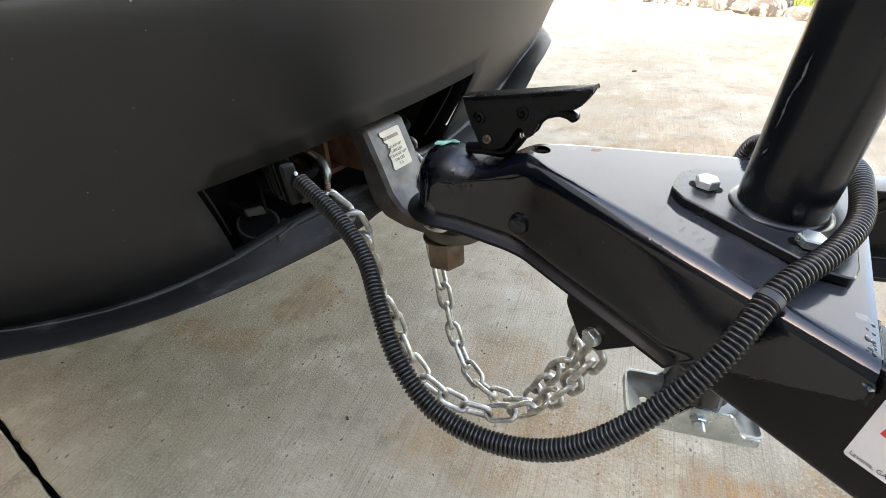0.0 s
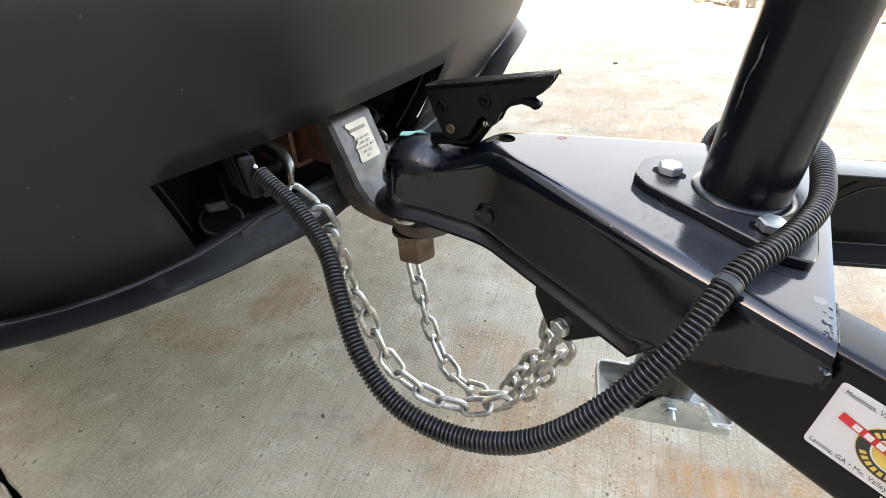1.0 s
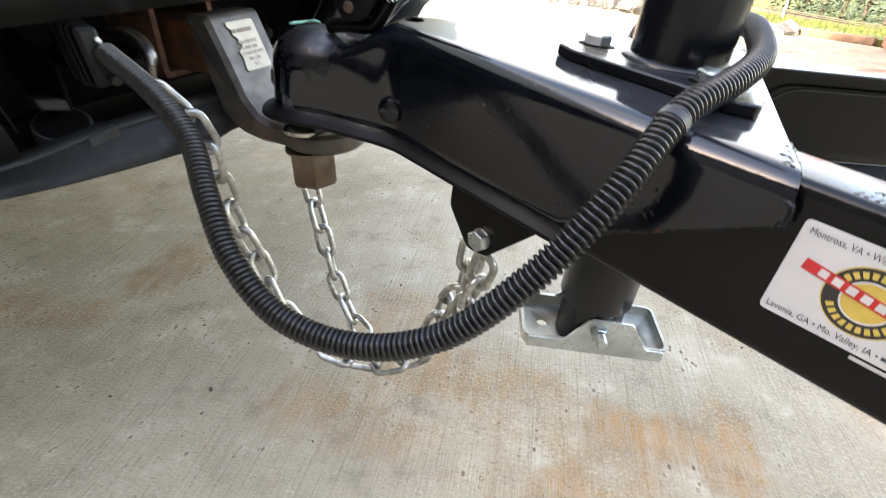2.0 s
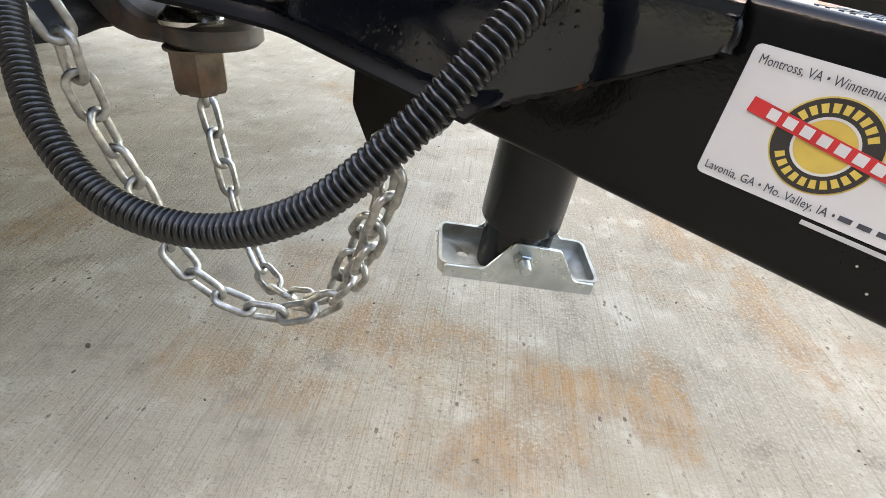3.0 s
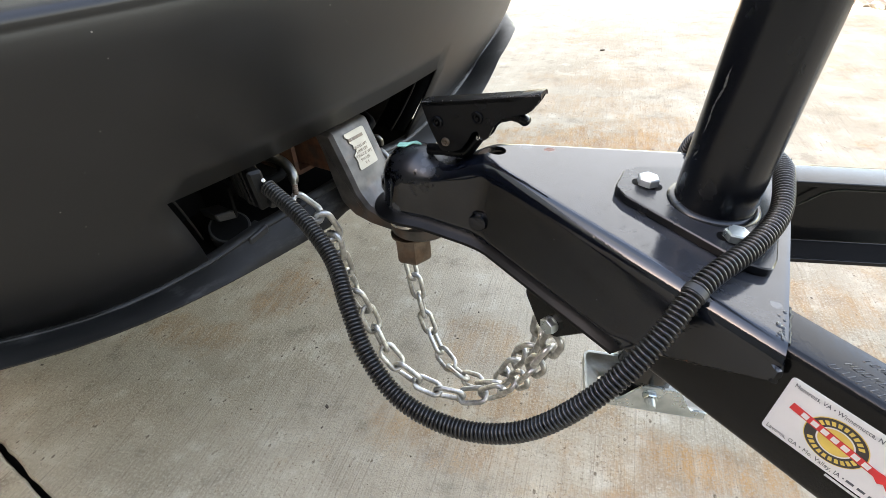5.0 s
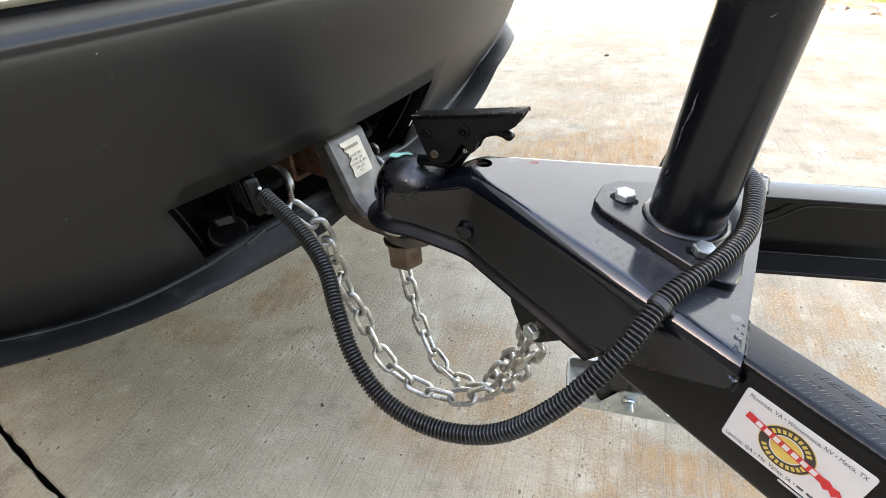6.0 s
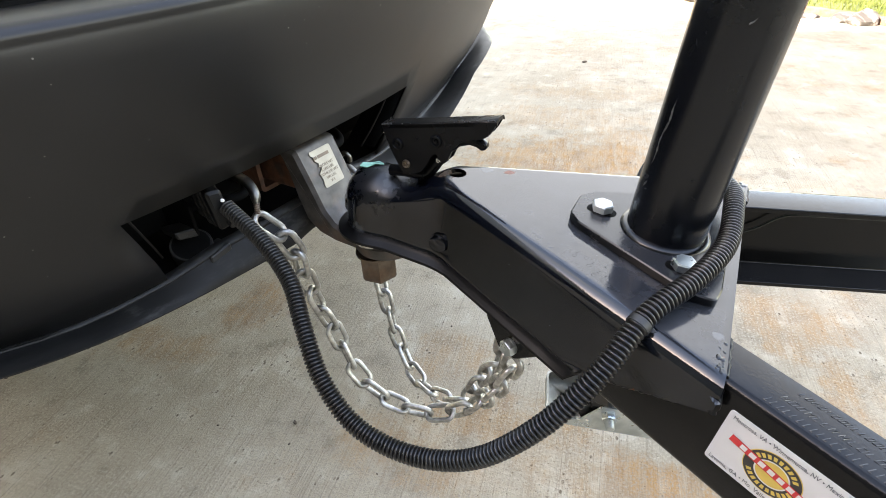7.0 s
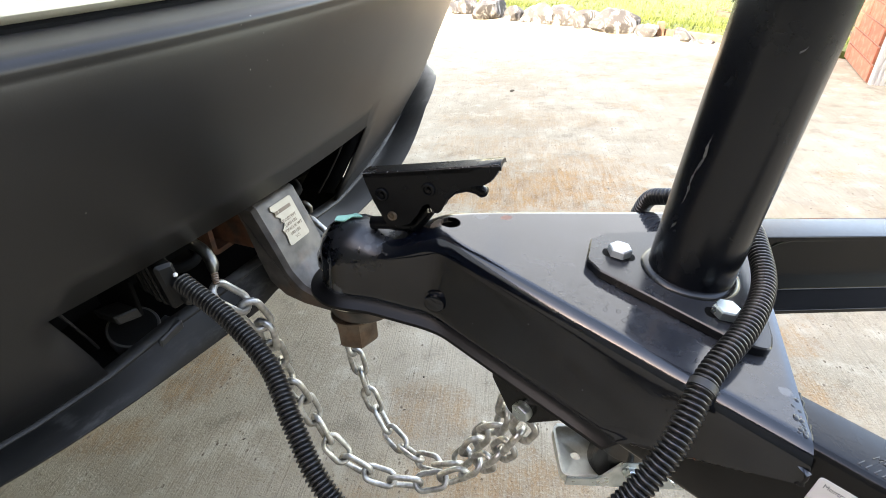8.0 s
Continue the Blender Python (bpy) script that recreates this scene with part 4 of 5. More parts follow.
def ball_mount():
    c, w = 0.0222, 0.0308
    root = thing("ball_mount", CAR, (0.1, c, 0.327), "worn dark steel drop ball mount with a cream rating label", "ball mount")
    side = rounded([(0.074, 0.450), (0.1065, 0.4505), (0.128, 0.402), (0.1385, 0.376), (0.152, 0.360), (0.172, 0.3535), (0.2115, 0.3535), (0.2115, 0.3330),
                    (0.152, 0.3325), (0.124, 0.338), (0.104, 0.354), (0.094, 0.385), (0.086, 0.42)], [0.004, 0.008, 0.02, 0.02, 0.02, 0.02, 0, 0, 0.02, 0.02, 0.02, 0.02, 0.01])
    bm = bmesh.new()
    slab(bm, side, c - w - 0.001, c + w + 0.008, XZ, 0.0045)
    lathe(bm, [(0.037, 0.3330), (0.0415, 0.3370), (0.0415, 0.3500), (0.038, 0.3537)], 48, (0.2140, c - 0.0005, 0))
    part("bar", bm, BAR_STEEL, root, sharp=32)
    bm = bmesh.new()
    slab(bm, rounded([(c - 0.026, 0.392), (c + 0.026, 0.392), (c + 0.026, 0.444), (c - 0.026, 0.444)], 0.004), -0.10, 0.088, YZ, 0.002)
    part("shank", bm, RUSTY, root, "rusty square shank")
    b = (0.2075, c - 0.0182, 0)
    bm = bmesh.new()
    lathe(bm, [(0.026, 0.352), (0.027, 0.356), (0.024, 0.361), (0.017, 0.366), (0.017, 0.378), (0.022, 0.384), (0.0295, 0.402), (0.0285, 0.412), (0.02, 0.425), (0.006, 0.431)], 36, b)
    part("ball", bm, CHROME, root, "bright steel hitch ball in the coupler")
    bm = bmesh.new()
    lathe(bm, [(0.0265, 0.3334), (0.0265, 0.3310), (0.0235, 0.3310)], 30, b)
    part("lock_washer", bm, NUT_STEEL, root)
    bm = bmesh.new()
    r = 0.0245
    lathe(bm, [(r, 0.3312), (r, 0.299), (r * 0.9, 0.2945), (0.014, 0.2945), (0.0135, 0.291)], 6, b, turn=radians(12))
    part("ball_nut", bm, NUT_STEEL, root, "large brown steel hex nut")
    # rating label on the sloping face
    top, low = Vector((0.1072, 0, 0.4500)), Vector((0.1275, 0, 0.4030))
    up = (top - low).normalized()
    out = Vector((up.z, 0, -up.x))
    base = low - up * 0.0062 + out * 0.0012
    lm = Matrix((( 0, up.x, out.x, base.x), (1, 0, 0, c + 0.0005), (0, up.z, out.z, base.z), (0, 0, 0, 1)))

    def on(a, b2, h):
        return lm @ Vector((a, b2, h))

    bm = bmesh.new()
    ragged = [(1.16 * a + 0.003, 1.04 * b2) for a, b2 in [(-0.0145, 0.0), (0.0155, 0.0), (0.0160, 0.047), (-0.0140, 0.047), (-0.0150, 0.043), (-0.0115, 0.040), (-0.0125, 0.035), (-0.0085, 0.031), (-0.010, 0.027), (-0.0065, 0.025), (-0.0105, 0.021), (-0.0135, 0.019), (-0.012, 0.012)]]
    slab(bm, rounded(ragged, [0.003, 0.003, 0.003, 0.001] + [0.0008] * 9, 2), -0.0006, 0.0004, on)
    lab = part("rating_label", bm, LABEL_CREAM, root, "torn cream paper rating label")
    bm = bmesh.new()
    for i, (a, wd) in enumerate(((-0.011, 0.0055), (-0.0045, 0.0195))):
        slab(bm, [(a, 0.0375), (a + wd, 0.0375), (a + wd, 0.0415), (a, 0.0415)], 0.0004, 0.0007, on)
    part("brand_bar", bm, LABEL_INK, lab)
    for i, t in enumerate(("GROSS WT", "5,000 LBS", "TONGUE WT", "500 LBS", "V-5")):
        lettering("printed_line", t, 0.0052, LABEL_INK, lab, lm @ Matrix.Translation((0.003, 0.0262 - i * 0.0056, 0.0006)), "CENTER", depth=0.0001)


car()
ball_mount()


# ---- the trailer's tongue ----
YC = -0.004
SLOPE, TAN = radians(24.8), math.tan(radians(24.8))


def smooth01(t):
    t = min(1.0, max(0.0, t))
    return t * t * (3 - 2 * t)


def coupler_half(x):
    """Half width of the coupler's wall at x."""
    if x >= 0.013:
        return 0.0325 + TAN * 0.013 + TAN * (x - 0.013)
    if x >= -0.013:
        return 0.0325 + TAN * (x + 0.013) ** 2 / 0.052
    return 0.0325 + 0.0055 * smooth01((-0.06 - x) / 0.036)


def coupler_top(x):
    if x > 0.265:
        return -9.0 * (x - 0.265) ** 2
    if x > -0.058:
        return -0.027 * (1 - smooth01((x + 0.058) / 0.056))
    return -0.027 + 0.007 * smooth01((-0.058 - x) / 0.034)


def coupler_low(x):
    if x < 0.165:
        return -0.0965
    if x < 0.19:
        return -0.0965 + 0.018 * (x - 0.165) / 0.025
    return -0.0785 + 0.053 * (x - 0.19) / 0.083


def coupler_column(b, n, c, zt, zs, r, low, flange, k):
    """From the foot of the wall up over the shoulder to the middle line; low and flange give the rolled foot."""
    inward = Vector((c.x - b.x, c.y - b.y, 0))
    full = inward.length
    d = inward / full
    pts = [b + n * flange + Vector((0, 0, low)), b + n * flange * 0.96 + Vector((0, 0, low + 0.003)), b + n * flange * 0.55 + Vector((0, 0, low + 0.0058)),
           b + n * flange * 0.18 + Vector((0, 0, low + 0.0088)), b + Vector((0, 0, low + 0.0130))]
    pts += [b + Vector((0, 0, low + 0.013 + (zs - low - 0.013) * f)) for f in (0.06, 0.35, 0.7, 0.95, 1.0)]
    a = min(r, full * 0.995)
    for i in range(1, 8):
        t = math.pi / 2 * i / 7
        pts.append(b + d * (a * (1 - math.cos(t))) + Vector((0, 0, zs + (zt - zs) * math.sin(t))))
    for f in (0.02, 0.06, 0.34, 0.67, 1.0):
        pts.append(b + d * (a + (full * 0.9995 - a) * f) + Vector((0, 0, zt)))
    return pts


def coupler():
    root = thing("trailer_coupler", TRAILER, (0.0, YC, -0.0965), "glossy black stamped steel trailer coupler, dusty and chipped", "trailer coupler")
    xs = [0.273, 0.271, 0.269, 0.267, 0.265, 0.25, 0.23, 0.21, 0.19, 0.178, 0.165, 0.14, 0.115, 0.09, 0.065, 0.045, 0.03, 0.02, 0.016, 0.012, 0.008, 0.004, 0.0, -0.004, -0.008, -0.012, -0.016, -0.022, -0.03, -0.04, -0.05, -0.062, -0.072, -0.084, -0.096]
    half = []
    for x in xs:
        w = coupler_half(x)
        turn = SLOPE * smooth01((x + 0.016) / 0.032)
        n = Vector((math.sin(turn), -math.cos(turn), 0))
        front = 1 - smooth01((x + 0.035) / 0.06)
        r = 0.0145 + 0.018 * front
        zt = coupler_top(x)
        fl = 0.0125 * (1 - smooth01((x - 0.165) / 0.02))
        zs = min(zt - 0.008, -0.0130 - 0.43 * max(0.0, -x)) if x < 0.02 else zt - 0.0130
        half.append((Vector((x, -w, 0)), n, Vector((x, 0, 0)), zt, zs, r, coupler_low(x), fl))
    nose = []
    for i in range(1, 12):
        a = math.pi / 2 * i / 12
        n = Vector((-math.sin(a), -math.cos(a), 0))
        nose.append((Vector((-0.096, 0, 0)) + n * 0.0380, n, Vector((-0.096, 0, 0)), -0.020, -0.0535, 0.0380, -0.0965 - 0.004 * math.sin(a), 0.0125))
    near = half + nose
    tip = (Vector((-0.134, 0, 0)), Vector((-1, 0, 0)), Vector((-0.096, 0, 0)), -0.020, -0.0535, 0.0380, -0.1005, 0.0125)
    cols = [coupler_column(*q, 0) for q in near] + [coupler_column(*tip, 0)]
    far = [[Vector((p.x, -p.y, p.z)) for p in c] for c in cols[:-1]][::-1]
    cols = [[p + Vector((0, YC, 0)) for p in c] for c in cols + far]
    bm = bmesh.new()
    loft(bm, cols, closed=False)
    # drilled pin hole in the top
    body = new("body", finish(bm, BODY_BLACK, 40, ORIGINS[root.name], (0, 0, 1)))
    mod = body.modifiers.new("thickness", "SOLIDIFY")
    mod.thickness, mod.offset = 0.0042 * K, -1
    bm = bmesh.new()
    lathe(bm, [(0.0095, -0.03), (0.0095, 0.03)], 28, (0.0005, -0.002, 0))
    drill = new("drill", finish(bm, COUPLER_BLACK, 40, ORIGINS[root.name]))
    cut = body.modifiers.new("hole", "BOOLEAN")
    cut.operation, cut.object, cut.solver, cut.use_self = "DIFFERENCE", drill, "EXACT", True
    body.data = baked(body)
    bpy.data.objects.remove(drill)
    for p in body.data.polygons:
        p.use_smooth = True
    body.data.set_sharp_from_angle(angle=radians(40))
    body.parent = root
    # pressed rivet on each cheek
    for s in (-1, 1):
        bm = bmesh.new()
        lathe(bm, [(0.0115, -0.002), (0.0115, 0.0012), (0.0098, 0.0018), (0.0096, 0.0052), (0.0082, 0.0062)], 28, (0.002, YC + s * 0.0345, -0.0665), (0, s, 0))
        part("rivet", bm, COUPLER_BLACK, root)
    # weld beads at the rear corner and along the cheek
    def bead(pts, r, step=0.0035):
        rng = random.Random(int(1000 * pts[0][0]))
        p = resample(spline(pts, 12), step)
        b2 = bmesh.new()
        sweep(b2, [q + Vector((rng.uniform(-1, 1), rng.uniform(-1, 1), rng.uniform(-1, 1))) * r * 0.25 for q in p], [r * rng.uniform(0.7, 1.25) for _ in p], 8)
        part("weld_bead", b2, WELD, root, "lumpy black weld bead with rust spots", 60)
    for s in (-1, 1):
        bead([(0.274, YC + s * (coupler_half(0.274) - 0.002), -0.026), (0.2735, YC + s * (coupler_half(0.27) - 0.004), -0.016), (0.2725, YC + s * (coupler_half(0.26) - 0.014), -0.006)], 0.0026, 0.0025)
        bead([(0.2738, YC + s * (coupler_half(0.265) - 0.012), -0.0040), (0.2736, YC + s * 0.118, -0.0026), (0.2734, YC + s * 0.104, -0.0026)], 0.0018, 0.0026)
        bead([(0.188, YC + s * (coupler_half(0.188) - 0.001), -0.080), (0.225, YC + s * (coupler_half(0.225) - 0.002), -0.057), (0.272, YC + s * (coupler_half(0.27) - 0.003), -0.027)], 0.0018, 0.0028)
    # spatter round the rear corners
    rng = random.Random(77)
    for s in (-1, 1):
        bm = bmesh.new()
        for i in range(13):
            x = 0.2705 - abs(rng.gauss(0, 0.0022))
            y = coupler_half(0.268) - 0.012 - abs(rng.gauss(0.002, 0.013))
            r = rng.uniform(0.0008, 0.0019)
            m = Matrix.Translation((x, YC + s * y, coupler_top(x) + r * 0.1)) @ Matrix.Rotation(rng.uniform(0, 6.28), 4, "Z") @ Matrix.Diagonal((r * rng.uniform(1.0, 1.7), r, r * 0.26, 1))
            bmesh.ops.create_icosphere(bm, subdivisions=2, radius=1, matrix=m)
        tagged(part("weld_spatter", bm, COUPLER_BLACK, root, "painted-over weld spatter at the corner", 60), kind="stuff")
    # tab for the chains
    bm = bmesh.new()
    e1 = Vector((math.cos(SLOPE), -math.sin(SLOPE), 0))
    e2 = Vector((math.sin(SLOPE), math.cos(SLOPE), 0))
    base = Vector((0.105, -0.060, 0))
    poly = rounded([(-0.041, -0.07), (-0.041, -0.135), (-0.014, -0.1665), (0.008, -0.1625), (0.050, -0.118), (0.075, -0.07)], [0, 0.012, 0.012, 0.01, 0.01, 0])
    slab(bm, poly, -0.003, 0.003, lambda a, b2, h: base + e1 * a + e2 * h + Vector((0, 0, b2)), 0.0008)
    tab = part("chain_tab", bm, ARM_BLACK, root, "black steel tab with the chain bolt")
    bm = bmesh.new()
    hex_head(bm, base + e1 * 0.001 - e2 * 0.003 + Vector((0, 0, -0.1475)), -e2, 0.0170, 0.009, 0.9, 0.3)
    part("chain_bolt", bm, ZINC, tab, "zinc-plated hex bolt head")
    bm = bmesh.new()
    lathe(bm, [(0.0055, -0.05), (0.0055, 0.0)], 14, base + e1 * 0.001 + Vector((0, 0, -0.1475)), -e2)
    part("bolt_shank", bm, ZINC, tab)
    # stamped characters on the plate, too worn to read: low rings and bars in rows along its side
    rng = random.Random(21)
    for row in range(5):
        for i in range(19):
            x = 0.098 + 0.0078 * i + 0.002 * row + rng.uniform(-0.0012, 0.0012)
            y = YC - coupler_half(x) + 0.022 + 0.0068 * row + rng.uniform(-0.001, 0.001)
            if rng.random() < 0.34 or x > 0.235 or (0.118 < x and y > -0.050 - 0.50 * (x - 0.135)):
                continue
            bm = bmesh.new()
            t, kind = -SLOPE + rng.uniform(-0.25, 0.25), rng.choice("OOCIL")
            u, v = Vector((math.cos(t), math.sin(t), 0)) * 0.0016, Vector((-math.sin(t), math.cos(t), 0)) * 0.0022
            c = Vector((x, y, -0.00012))
            if kind in "OC":
                turns = 12 if kind == "O" else 8
                sweep(bm, [c + u * math.cos(0.7 + k * math.pi / 6) + v * math.sin(0.7 + k * math.pi / 6) for k in range(turns)], 0.00024, 5, closed=kind == "O")
            elif kind == "I":
                sweep(bm, [c - v, c + v * 0.2, c + v], 0.00024, 5)
            else:
                sweep(bm, [c + v, c - v * 0.9, c - v + u * 0.2, c - v + u * 1.3], 0.00024, 5)
            part("stamped_mark", bm, COUPLER_BLACK, root, "worn stamped mark in the plate")
    return root


def latch():
    y0 = -0.018
    root = thing("coupler_latch", TRAILER, (-0.05, YC, -0.02), "black painted coupler latch lever with worn edges, closed", "latch lever")
    side = [(-0.0805, 0.0400), (-0.060, 0.0455), (-0.02, 0.0562), (0.02, 0.0672), (0.0415, 0.0735), (0.0435, 0.0705), (0.0410, 0.0640), (0.0365, 0.0565), (0.0305, 0.0515),
            (0.0190, 0.0480), (0.0080, 0.0420), (0.0000, 0.0310), (-0.0045, 0.0185), (-0.0085, 0.0150), (-0.0135, 0.0175), (-0.0165, 0.0235), (-0.0220, 0.0200),
            (-0.0275, 0.0080), (-0.0335, -0.0015), (-0.0420, -0.0065), (-0.0560, -0.0090), (-0.0600, -0.0040), (-0.0715, 0.0150), (-0.0800, 0.0340)]
    for s, y in ((1, y0), (-1, y0 + 0.0140)):
        bm = bmesh.new()
        slab(bm, rounded(side, 0.002, 2), y, y + 0.003, XZ, 0.0006)
        part("side_plate", bm, LATCH_BLACK, root, sharp=30)
    bm = bmesh.new()
    top = [(-0.0812, 0.0393), (-0.060, 0.0451), (-0.02, 0.0558), (0.02, 0.0668), (0.0410, 0.0729), (0.0435, 0.0734)]
    rings = []
    for i, (x, z) in enumerate(top):
        wide = 0.0 if i < 4 else 0.0008
        n = Vector((-0.31, 0, 0.95))
        rings.append([Vector((x, y, z)) + n * h for y, h in ((y0 - wide, -0.0045), (y0 - wide, -0.0008), (y0 + 0.0012, 0.0008), (y0 + 0.0085, 0.0014), (y0 + 0.0158, 0.0008), (y0 + 0.0170 + wide, -0.0008), (y0 + 0.0170 + wide, -0.0045), (y0 + 0.0150, -0.003), (y0 + 0.0085, -0.0016), (y0 + 0.002, -0.003))])
    loft(bm, rings)
    part("lever_top", bm, LATCH_BLACK, root, "lever top with paint worn to bare metal at the edge", 40)
    # trigger below the lever
    bm = bmesh.new()
    trig = rounded([(-0.004, 0.024), (0.006, 0.036), (0.016, 0.0405), (0.024, 0.0400), (0.029, 0.0375), (0.0345, 0.0405), (0.0335, 0.0455), (0.026, 0.0490), (0.016, 0.0500), (0.0, 0.046), (-0.010, 0.036)], 0.004, 3)
    slab(bm, trig, y0 + 0.0032, y0 + 0.0138, XZ, 0.002)
    part("trigger", bm, LATCH_BLACK, root, sharp=50)
    # rivets
    for x, z, r in ((-0.0618, 0.0230, 0.0066), (-0.0174, 0.0377, 0.0066), (-0.0512, 0.0032, 0.0046)):
        bm = bmesh.new()
        lathe(bm, [(r, 0.0), (r, 0.0010), (r * 0.90, 0.0022), (r * 0.66, 0.0024), (r * 0.52, 0.0006), (r * 0.34, 0.0004), (r * 0.26, 0.0020), (r * 0.1, 0.0024)], 24, (x, y0, z), (0, -1, 0))
        part("rivet", bm, LATCH_BLACK if r > 0.005 else NUT_STEEL, root)
    # sliding neck bar under the plates, and its spring
    bm = bmesh.new()
    neck = [(-0.078, 0, -0.018), (-0.06, 0, -0.014), (-0.045, 0, -0.0125), (-0.033, 0, -0.009), (-0.024, 0, 0.004), (-0.018, 0, 0.014), (-0.010, 0, 0.022)]
    sweep(bm, [Vector((x, YC - 0.001, z)) for x, _, z in spline(neck, 6)], 0.0065, 10)
    part("latch_link", bm, LATCH_BLACK, root)
    bm = bmesh.new()
    coil = [Vector((-0.0195 + 0.0004 * i, -0.010 + 0.004 * math.cos(i * 0.9), 0.014 + 0.0002 * i + 0.004 * math.sin(i * 0.9))) for i in range(34)]
    rng = random.Random(31)
    sweep(bm, coil, 0.0009, 6)
    part("spring", bm, CHROME, root, "small bright spring")
    # bare metal along the worn edges
    bm = bmesh.new()
    edge = resample([Vector(p) for p in ((-0.0812, y0, 0.0400), (-0.060, y0, 0.0457), (-0.02, y0, 0.0564), (0.02, y0, 0.0674), (0.0415, y0, 0.0737), (0.0438, y0, 0.0710), (0.0412, y0, 0.0640), (0.0365, y0, 0.0565))], 0.0011)
    for a, b in zip(edge, edge[1:]):
        if rng.random() < (0.7 if a.x > 0.034 or a.x < -0.068 else 0.07):
            w = rng.uniform(0.0003, 0.0007)
            sweep(bm, [a - Vector((0, 0.0002, 0)), b - Vector((0, 0.0002, 0))], w, 5)
    tagged(part("worn_edge", bm, RESIDUE, root, "paint worn to bare metal along the edge"), kind="stuff")


def arms():
    """The two channel members of the tongue, open sides facing one another."""
    for s in (-1, 1):
        far = s > 0
        root = thing("tongue_member", TRAILER, (0.28, s * 0.15, -0.105), "black steel channel tongue member" + ("" if far else " with a white maker's sticker"), "trailer frame", "tongue members")
        d = Vector((math.cos(SLOPE), s * math.sin(SLOPE), 0))
        n = Vector((math.sin(SLOPE), -s * math.cos(SLOPE), 0))  # inward
        base = Vector((0.284, YC + s * 0.152, 0))
        t, w, z1, z0 = 0.0055, 0.041, -0.0045, -0.105
        prof = rounded([(0, z0), (w, z0), (w, z0 + t), (t, z0 + t), (t, z1 - t), (w, z1 - t), (w, z1), (0, z1)], [0.007, 0.0015, 0.0015, 0.003, 0.003, 0.0015, 0.0015, 0.007])
        bm = bmesh.new()
        rings = []
        for k in [-0.165, -0.02, 0.1, 0.3, 0.6, 0.9, 1.2, 1.5]:
            start = base + d * k
            rings.append([start + n * a + Vector((0, 0, b)) for a, b in prof])
        loft(bm, rings)
        part("channel", bm, ARM_BLACK, root, sharp=40)
        if far:
            bm = bmesh.new()
            rng = random.Random(4)
            pts = spline([base + d * q + n * 0.012 + Vector((0, 0, h)) for q, h in ((-0.02, -0.062), (0.0, -0.0526), (0.0127, -0.0453), (0.0295, -0.0318), (0.045, -0.028), (0.069, -0.0275), (0.16, -0.027), (0.3, -0.028))], 6)
            sweep(bm, pts, 0.0013, 6)
            part("ground_wire", bm, plain("dark_grey_wire", (0.012, 0.016, 0.014), 0.4), root, "thin dark ground wire inside the channel")
        else:
            sticker(root, base, d, n)
            embossed(root, base, d, n, z1)


def embossed(root, base, d, n, z):
    """Stamped mill marks along the top flange: rows of raised outlines and slanted bars, too worn to read."""
    bm = bmesh.new()
    rng = random.Random(9)
    for row, (a, size, wide) in enumerate(((0.0100, 0.0052, 0.0022), (0.0200, 0.0046, 0.0032), (0.0320, 0.0036, 0.0022))):
        k = 0.012 + 0.006 * row
        while k < 0.24:
            c = base + d * k + n * a + Vector((0, 0, z + 0.0001))
            u, v = d * wide * rng.uniform(0.75, 1.0), n * size / 2 + d * 0.0013
            kind = rng.random()
            if row == 0 or kind < 0.25:
                sweep(bm, [c + u * 0.9 - v, c - v, c - v * 0.1, c + v], 0.00034, 5)
            elif kind < 0.75:
                sweep(bm, [c - v, c + u - v, c + u + v, c + v], 0.00034, 5, closed=True)
            else:
                sweep(bm, [c - v, c + v, c + u * 0.5 - v * 0.2, c + u + v, c + u - v], 0.00034, 5)
            k += wide + rng.uniform(0.0014, 0.0024) + (0.006 if rng.random() < 0.06 else 0.0)
    tagged(part("mill_stamp", bm, MILL, root, "worn raised mill stamping"), kind="stuff")


